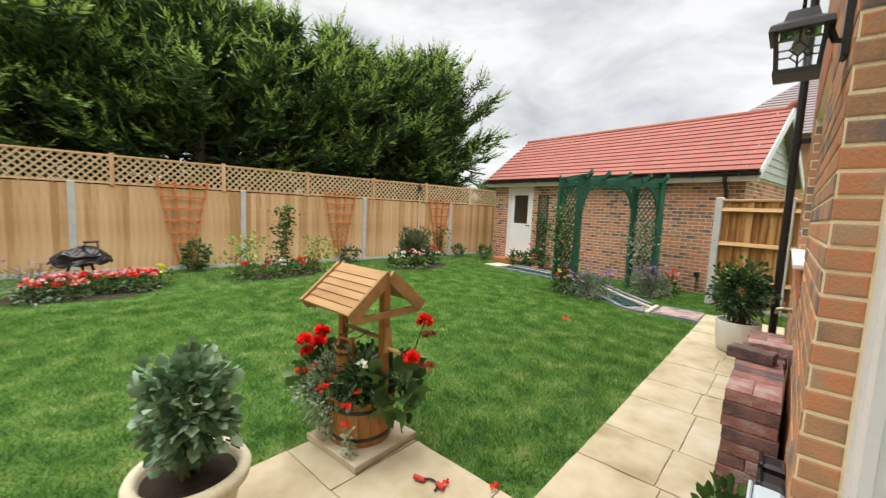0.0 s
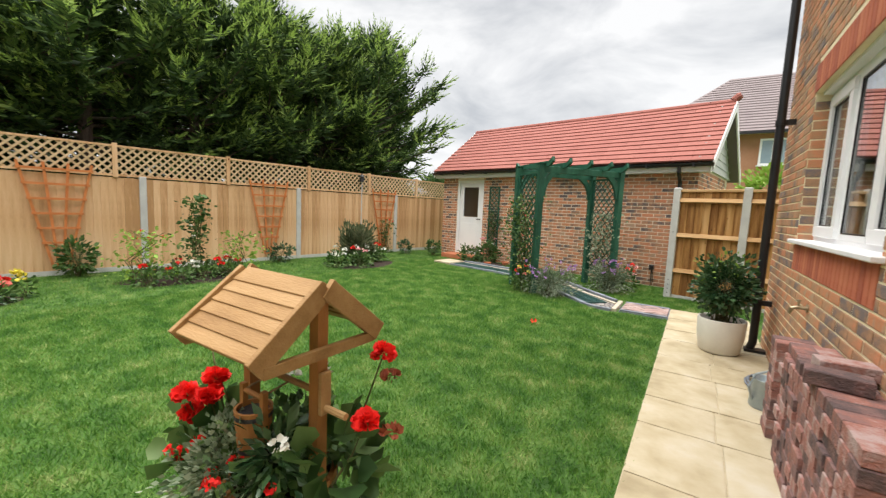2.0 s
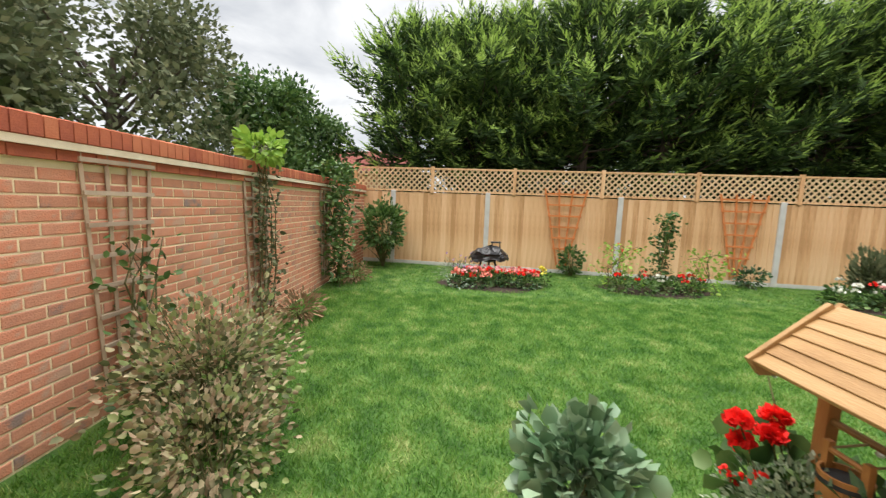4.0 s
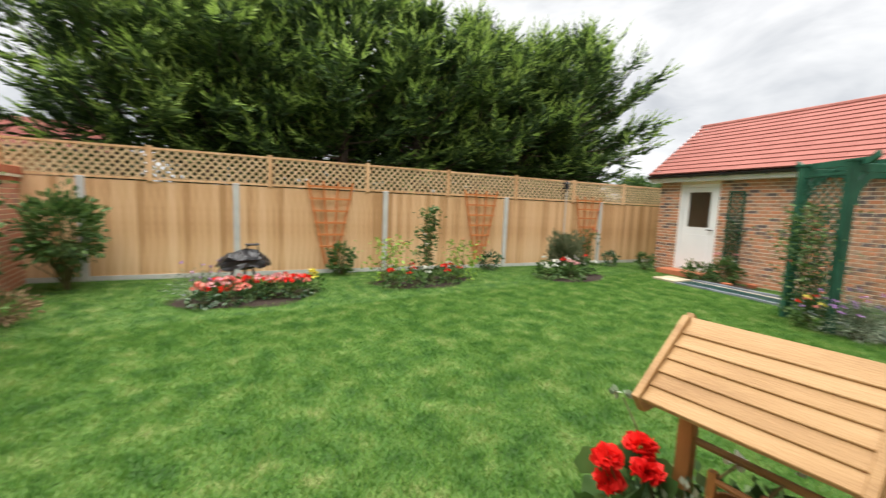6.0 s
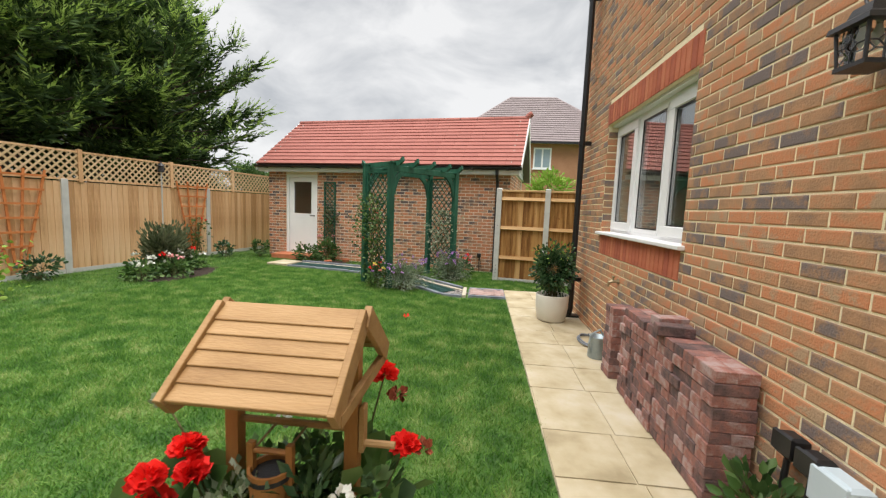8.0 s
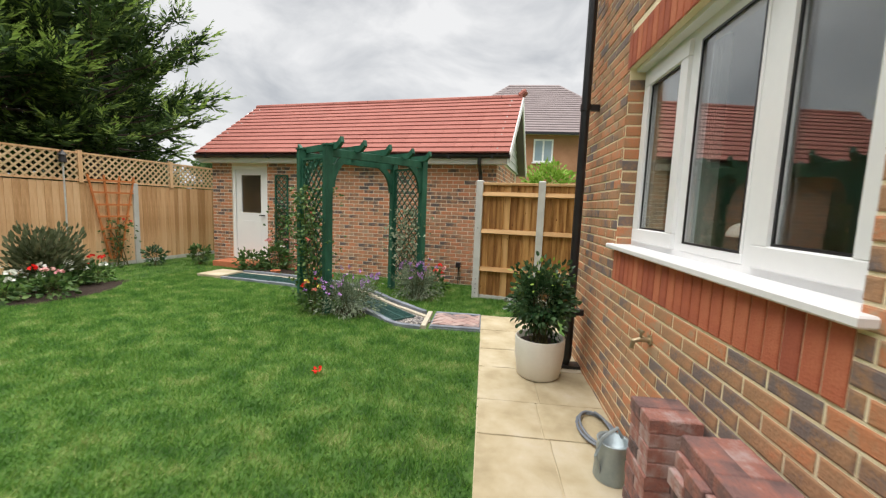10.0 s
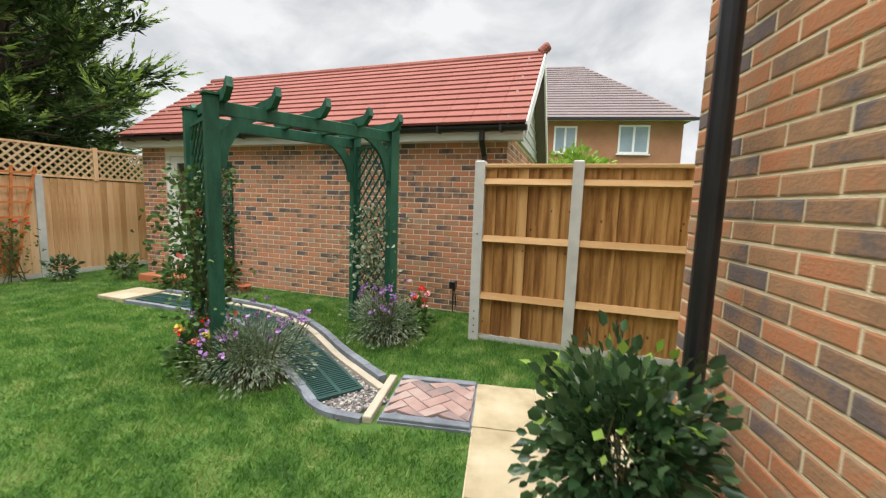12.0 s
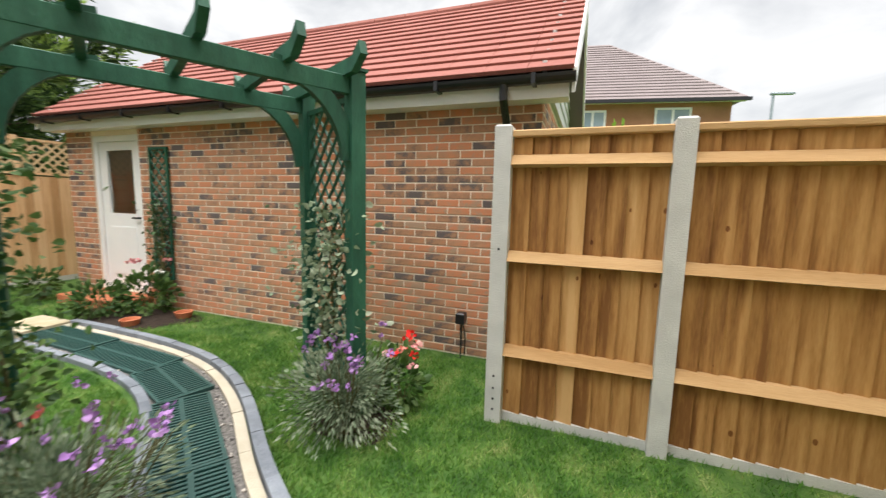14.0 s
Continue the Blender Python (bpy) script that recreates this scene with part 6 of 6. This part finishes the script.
broadleaf(-7.2, -5.6, 5.0, 2.1, 962, OLIVE, "dusty green hawthorn tree beyond the garden wall")
broadleaf(-9.9, -4.4, 4.1, 1.5, 963, LEAF, "green broadleaf tree beyond the garden wall")
broadleaf(-1.5, -7.0, 6.2, 2.4, 964, OLIVE, "dusty green hawthorn tree beyond the garden wall")
broadleaf(-12.0, -4.2, 3.9, 1.5, 968, LEAF, "green broadleaf tree beyond the garden wall")
broadleaf(-13.6, 14.5, 3.2, 1.8, 965, LEAF, "green hedge tree behind the garage")
broadleaf(-10.6, 16.5, 3.0, 1.8, 966, LEAF, "green hedge tree behind the garage")
bq = bush("shrub", "yellow-green tree top behind the side fence", 0.95, 13.5, 0.7, 0.6, 0.7, 2.1, 1200, 0.12, 0.35, LIME, 967, base=(0, 0, 0, 0.1), r0=0.03)

# ---- neighbouring houses ----
def far_house(m, w, d, eave, ridge, hip, label, rows, roofmat, wallmat):
    ob = thing("neighbour_house", label, "house", m, kind="")
    part("wall", Shape().box(0, w, 0, d, -0.2, eave), wallmat, ob)
    o = 0.35
    vs = [(-o, -o, eave), (w + o, -o, eave), (w + o, d + o, eave), (-o, d + o, eave), (hip, d / 2, ridge), (w - hip, d / 2, ridge)]
    part("roof", Shape().add(vs, [(0, 1, 5, 4), (1, 2, 5), (2, 3, 4, 5), (3, 0, 4), (3, 2, 1, 0)]), roofmat, ob)
    sl = math.hypot(d / 2 + o, ridge - eave)
    nrow = 22
    for k in range(nrow):
        t0 = k / nrow
        xa, xb = -o + (hip + o) * (t0 + 0.03), w + o - (hip + o) * (t0 + 0.03)
        y, z = -o + (d / 2 + o) * t0, eave + (ridge - eave) * t0
        part("tile_course", Shape().box(xa, xb, y - 0.01, y + 0.06, z + 0.005, z + 0.03), roofmat, ob)
    part("gutter", Shape().box(-o, w + o, -o - 0.08, -o, eave - 0.1, eave + 0.0), BLACK, ob)
    part("soffit", Shape().box(-o, w + o, -o, 0.0, eave - 0.05, eave - 0.01), WHITE, ob)
    for x, z, ww, hh2 in rows:
        wn_ = part("window", Shape().box(x, x + ww, -0.03, 0.02, z, z + 0.07).box(x, x + ww, -0.03, 0.02, z + hh2 - 0.07, z + hh2).box(x, x + 0.07, -0.03, 0.02, z + 0.07, z + hh2 - 0.07).box(x + ww - 0.07, x + ww, -0.03, 0.02, z + 0.07, z + hh2 - 0.07).box(x + ww / 2 - 0.04, x + ww / 2 + 0.04, -0.03, 0.02, z + 0.07, z + hh2 - 0.07), WHITE, ob)
        part("pane", Shape().box(x + 0.07, x + ww - 0.07, -0.02, -0.01, z + 0.07, z + hh2 - 0.07), PANE, wn_)
        part("sill", Shape().box(x - 0.05, x + ww + 0.05, -0.08, -0.031, z - 0.05, z), WHITE, wn_)
    return ob
PANE = material("dark_reflecting_pane", [(0.2, 0.28, 0.34), (0.32, 0.4, 0.46)], 1.5, 0.08, 0.0, 5, spec=0.8)
FARBRICK = material("far_brick", [(0.3, 0.15, 0.085), (0.38, 0.19, 0.11), (0.44, 0.23, 0.14)], 1.5, 0.9, 0.3, 14)
far_house(Matrix.Translation((-3.0, 20.0, 0)), 8.75, 7.0, 4.75, 7.85, 3.1, "brick house with a grey tiled hipped roof", [(4.15, 3.5, 0.85, 1.0), (6.5, 3.5, 1.1, 1.05), (4.15, 0.9, 0.85, 1.2), (6.5, 0.9, 1.1, 1.2)], GREY_TILE, FARBRICK)
far_house(Matrix.Translation((-24.5, -8.5, 0)) @ Matrix.Rotation(radians(82), 4, "Z"), 5.5, 5.0, 3.1, 4.6, 0.0, "distant brick house with a red tiled roof", [(1.0, 1.6, 0.9, 1.0)], TILE, FARBRICK)
st = thing("street_lamp", "tall grey steel street lamp beyond the fence", "street lamp", pose(10.1, 26.0, 0))
part("column", Shape().tube([(0, 0, 0), (0, 0, 6.4)], [0.08, 0.05], 8), ZINC, st)
part("lamp_head", Shape().box(-0.1, 0.8, -0.1, 0.1, 6.35, 6.45, c=0.02), ZINC, st)

# ---- lawn blades, denser near the walk ----
def blades(n, seed):
    r = np.random.RandomState(seed)
    x = np.concatenate([r.uniform(-6.5, 0.1, n), r.uniform(-9.6, 2.6, n)])
    y = np.concatenate([r.uniform(-1.9, 9.0, n), r.uniform(-1.9, 10.4, n)])
    fray = 0.022 * np.sin(y * 7.3) + 0.016 * np.sin(y * 23.1 + 1) + r.normal(0, 0.012, len(x))
    fray2 = 0.018 * np.sin(x * 9.3) + r.normal(0, 0.012, len(x))
    keep = ~((x > -0.79 + fray) & (y < 7.03)) & ~((x > -1.99 + fray) & (y < 1.63 + fray2)) & ~((x > -1.48) & (y > 6.36) & (y < 7.05) & (x < -0.7)) & ~((x > 0.1) & (y < 6.0))
    cl = np.array(CL)
    for i in range(len(cl)):
        keep &= (x - cl[i, 0]) ** 2 + (y - cl[i, 1]) ** 2 > (0.25 if i < 5 else 0.3) ** 2
    for bx, by, rx, ry in ((-7.4, 0.8, 0.48, 0.9), (-7.5, 3.7, 0.48, 0.95), (-6.7, 6.85, 0.48, 0.8), (-5.0, 9.25, 0.6, 0.35)):
        keep &= ((x - bx) / rx) ** 2 + ((y - by) / ry) ** 2 > 1
    gu = (x + 1.0) * math.cos(-ANG) - (y - 9.08) * math.sin(-ANG)
    gv = (x + 1.0) * math.sin(-ANG) + (y - 9.08) * math.cos(-ANG)
    keep &= (gv < -0.03) & (gu > FENCE_U + 0.04 - 0.023 * (gv + 10))
    x, y = x[keep], y[keep]
    n = len(x)
    a = r.uniform(0, 6.28, n)
    tuft = np.sin(x * 5.1 + 2 * np.sin(y * 3.3)) * np.sin(y * 6.2 + 1.5 * np.sin(x * 4.1)) + 0.7 * np.sin(x * 17 + y * 5) * np.sin(y * 14 - x * 6)
    h = r.uniform(0.018, 0.042, n) * (1 + 0.15 * tuft)
    w = r.uniform(0.0025, 0.0045, n)
    lx, ly = r.normal(0, 0.018, n), r.normal(0, 0.018, n)
    z = np.full(n, -0.01)
    v = np.stack([np.stack([x - np.cos(a) * w, y - np.sin(a) * w, z], 1), np.stack([x + np.cos(a) * w, y + np.sin(a) * w, z], 1), np.stack([x + lx, y + ly, z + h], 1)], 1).reshape(-1, 3)
    me = bpy.data.meshes.new("grass")
    me.vertices.add(3 * n), me.loops.add(3 * n), me.polygons.add(n)
    me.vertices.foreach_set("co", v.ravel())
    me.loops.foreach_set("vertex_index", np.arange(3 * n, dtype=np.int32))
    me.polygons.foreach_set("loop_start", np.arange(n, dtype=np.int32) * 3)
    me.materials.append(BLADE)
    me.update(calc_edges=True)
    return me
solid("grass", blades(330000, 6), BLADE, "short mown lawn grass with paler worn patches", "grass", kind="stuff")
fallen = [(-2.1, 4.98), (-1.15, 1.45), (-0.95, 1.6)]
for i, (x, y) in enumerate(fallen):
    ob = thing("fallen_flower", "fallen red petals lying on the ground", "petals", pose(x, y, 0.03), "fallen petals")
    bloom(ob, [(0, 0, 0)], 0.035 if i == 0 else 0.02, RED, 990 + i, "petals", 12)
